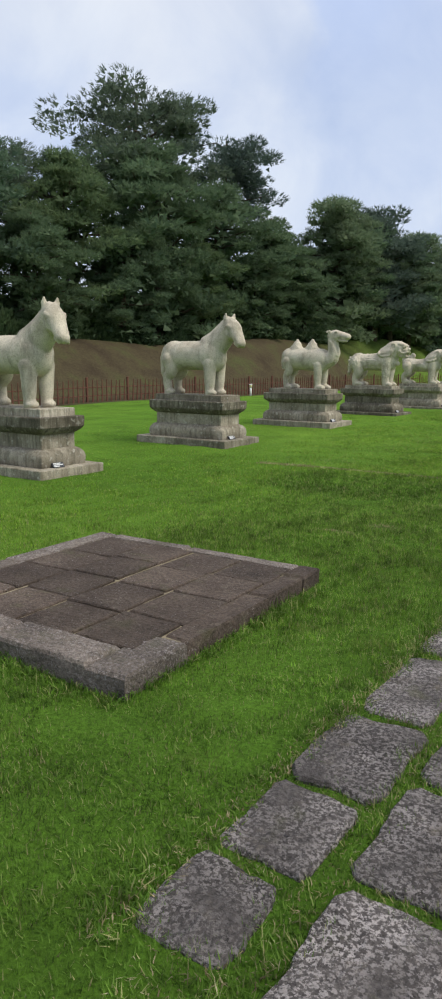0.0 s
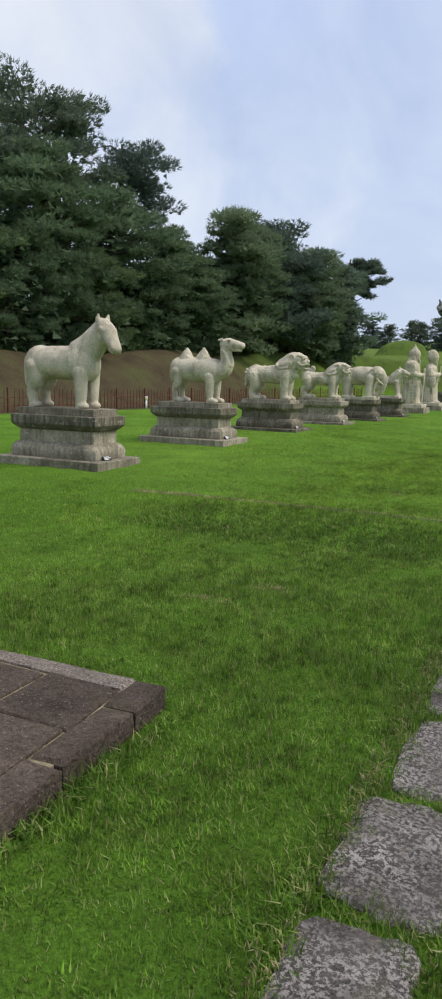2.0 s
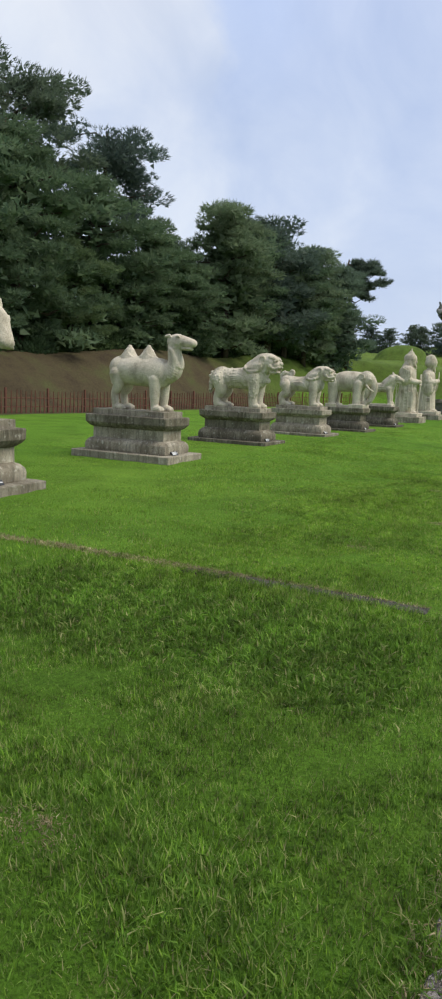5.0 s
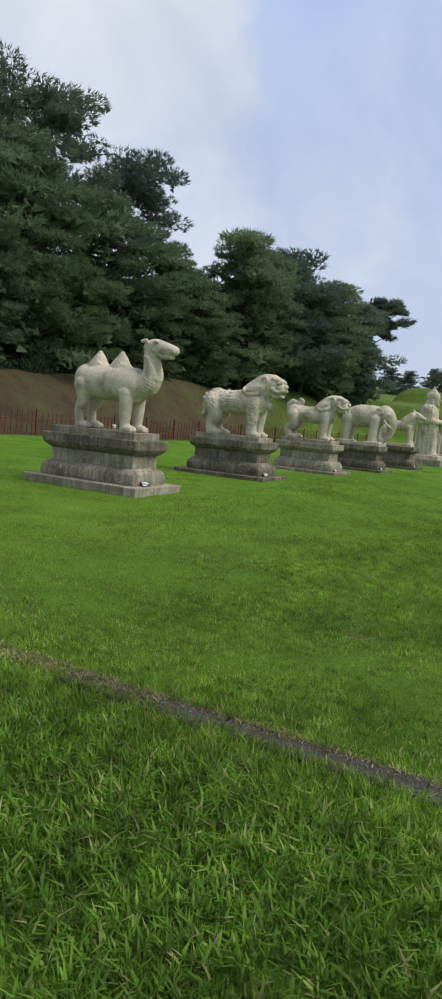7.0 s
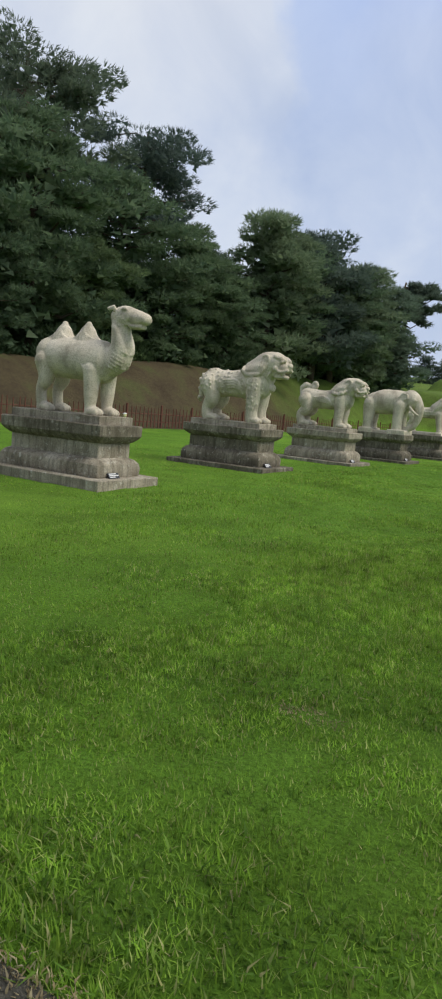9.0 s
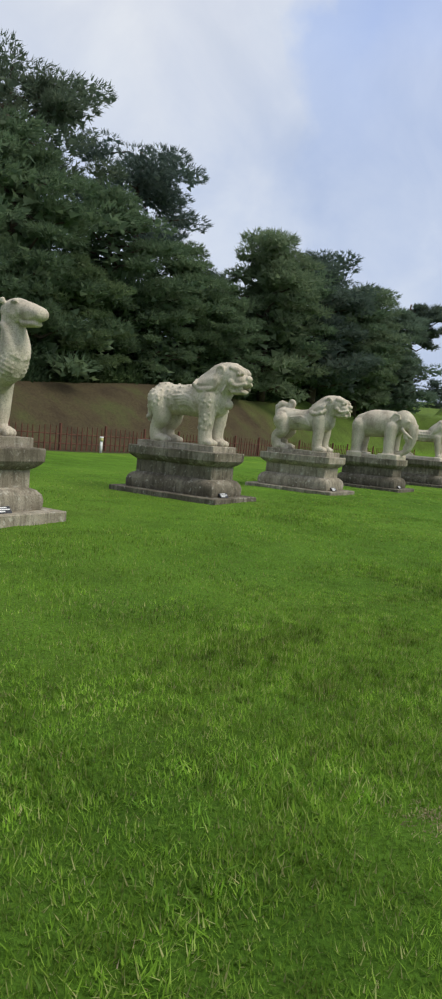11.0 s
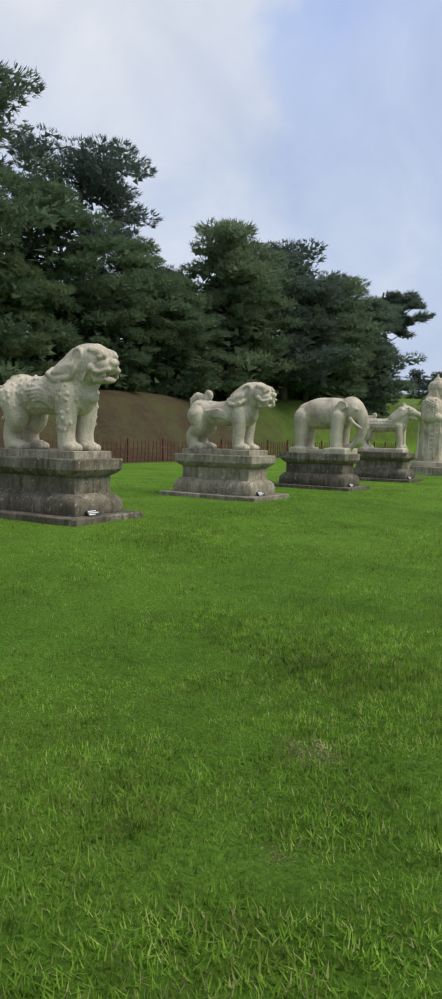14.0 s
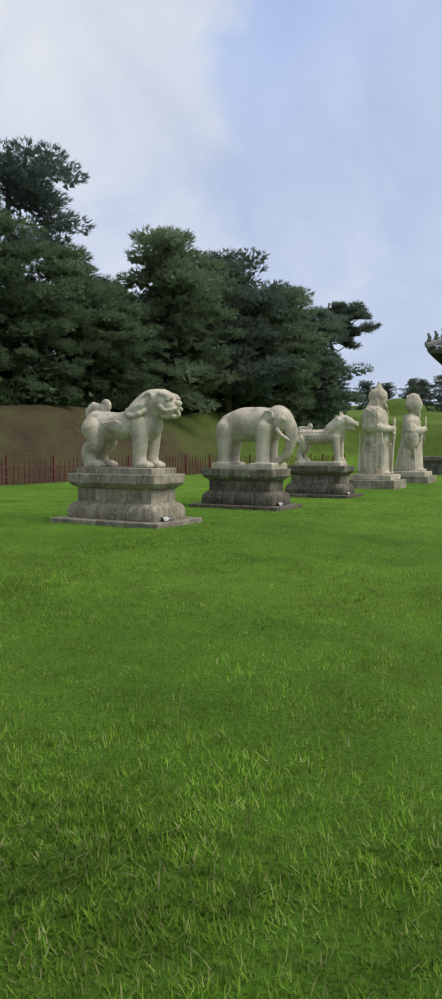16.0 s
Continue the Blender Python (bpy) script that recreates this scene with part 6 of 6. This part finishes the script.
def wave(x, y, s, seed):
    """Cheap smooth noise, about -1 to 1."""
    r = np.random.default_rng(seed)
    out = np.zeros_like(x)
    for k in range(6):
        a_, b_ = r.normal(0, s, 2)
        out += np.sin(a_ * x + b_ * y + r.uniform(0, 6.3))
    return out / 3.0


def grass(name, seed, x0, x1, y0, y1, density, height, width, material, label, lush=0.0, soft=0.02, clump=None, slim=False, upright=0.0, over=False):
    """Blades over a stretch of lawn; clump: keeps to patches; slim: one triangle a blade; over: also lies on stone."""
    rng, x, y = scatter(seed, x0, x1, y0, y1, density, soft, material is not STRAW, over)
    if clump is not None:
        keep = wave(x, y, 1.7, seed + 500) + 0.5 * wave(x, y, 5.0, seed + 600) > clump + rng.normal(0, 0.12, len(x))
        x, y = x[keep], y[keep]
    n = len(x)
    tall = 1 + 0.26 * wave(x, y, 1.1, 5) + 0.20 * wave(x, y, 4.0, 6)
    tall = tall + 0.8 * np.exp(-((y - 10.75) / 0.45) ** 2) * (x > -6) * lush
    h = height * np.clip(tall, 0.68, 2.4) * rng.uniform(0.5, 1.3, n)
    w = width * rng.uniform(0.6, 1.4, n)
    q = rng.uniform(0, 2 * math.pi, n)
    lean = rng.uniform(0.2 - 0.15 * upright, 1.1 - 0.3 * upright, n)
    dx, dy = np.cos(q), np.sin(q)
    z = land(x, y) + (0.014 if over else 0.0)
    root = np.stack([x, y, z - 0.006], 1)
    side = np.stack([-dy, dx, np.zeros(n)], 1) * (w * 0.5)[:, None]
    mid_p = root + np.stack([dx * lean * h * 0.14, dy * lean * h * 0.14, h * 0.42], 1)
    tip = root + np.stack([dx * lean * h * 0.95, dy * lean * h * 0.95, h * (1.02 - 0.5 * lean)], 1)
    if slim:
        v = np.stack([root + side, root - side, tip], 1).reshape(-1, 3)
        f = np.arange(n * 3).reshape(-1, 3)
    else:
        v = np.stack([root, mid_p + side, mid_p - side, tip], 1).reshape(-1, 3)
        i = np.arange(n)[:, None] * 4
        f = np.concatenate([i + np.array([0, 1, 2]), i + np.array([1, 3, 2])])
    ob = soup(name, v, f, material)
    return tagged(ob, label, "grass", kind="stuff")


grass("grass", 41, -4.6, 1.3, -0.4, 10.4, 6600, 0.052, 0.0062, DEEP, "short green lawn grass around path and platform", 1.0, 0.9, slim=True, upright=0.2)
grass("grass", 48, -8.5, 0.9, 2.0, 12.0, 2300, 0.048, 0.0066, GRASS, "short green lawn grass beyond the platform", 1.0, 2.4, slim=True, upright=0.6)
grass("grass", 42, -5.2, -0.9, 9.2, 21.0, 5400, 0.046, 0.0062, GRASS, "short green lawn grass beside the drain strip", 1.0, 1.2, slim=True, upright=0.1)
grass("grass", 49, -8.5, -0.6, 11.0, 27.0, 1300, 0.044, 0.0068, GRASS, "short green lawn grass in mid-field", 0.0, 2.4, slim=True, upright=0.6)
grass("grass", 43, -14.0, -5.0, 3.0, 41.0, 420, 0.038, 0.009, GRASS, "short green lawn grass around the pedestals", 0.0, 2.5, slim=True)
grass("grass", 44, -9.0, 1.0, 20.5, 38.0, 420, 0.038, 0.009, GRASS, "short green lawn grass farther along", 0.0, 2.5, slim=True)
grass("grass", 45, -5.4, -0.9, 1.0, 20.0, 700, 0.054, 0.0070, WEED, "coarse broad grass tufts growing in the lawn", 0.4, 0.5, clump=0.75)
grass("grass", 50, -5.4, -0.9, 1.0, 20.0, 1000, 0.056, 0.0075, DEEP, "dark green grass tufts growing in the lawn", 0.4, 0.5, clump=0.7)
grass("grass", 46, -5.2, -1.2, 8.9, 11.0, 1500, 0.072, 0.0105, WEED, "lush broad grass along the drain strip", 0.0, 0.5)
grass("grass", 78, -5.2, -1.2, 8.7, 11.0, 2200, 0.072, 0.0100, DEEP, "dark broad grass along the drain strip", 0.0, 0.5)
grass("grass", 47, -6.0, 0.1, 1.0, 20.0, 420, 0.030, 0.0035, STRAW, "scattered dry grass clippings on the lawn", 0.0, 0.5, slim=True)
for k, (bx, by, rx, ry) in enumerate(BALD):
    grass("grass", 60 + k, bx - rx, bx + rx, by - ry, by + ry, 15000, 0.022, 0.0045, STRAW, "patch of dry straw-coloured grass", 0.0, 0.6)
grass("grass", 70, -5.6, -1.6, 11.08, 11.22, 5200, 0.030, 0.006, STRAW, "dry clippings along the drain strip", 0.0, 0.05, over=True)
grass("grass", 76, -6.4, -3.2, 10.96, 11.2, 6500, 0.036, 0.006, STRAW, "dry clippings lying over the drain strip", 0.0, 0.10, over=True)
grass("grass", 77, -3.9, -1.6, 10.94, 11.02, 3000, 0.055, 0.006, DEEP, "grass hanging over the drain strip", 0.0, 0.01, over=True)
grass("grass", 71, PX1 - 0.02, PX1 + 0.12, PY0 - 0.1, PY1 + 0.1, 4200, 0.105, 0.006, DEEP, "taller grass against the platform kerb")
grass("grass", 72, PX0 - 0.1, PX1 + 0.1, PY0 - 0.12, PY0 + 0.02, 2600, 0.080, 0.006, DEEP, "taller grass against the platform kerb")
grass("grass", 73, -1.02, -0.80, 1.3, 9.0, 2600, 0.075, 0.0055, DEEP, "grass hanging over the flagstone edges")
grass("grass", 74, -0.97, -0.83, 1.3, 9.0, 2300, 0.036, 0.005, STRAW, "dry clippings along the flagstone edges", 0.0, 0.04, over=True)
grass("grass", 75, -0.80, 0.9, 1.2, 8.0, 1500, 0.034, 0.004, STRAW, "dry clippings in the flagstone joints", 0.0, 0.04)
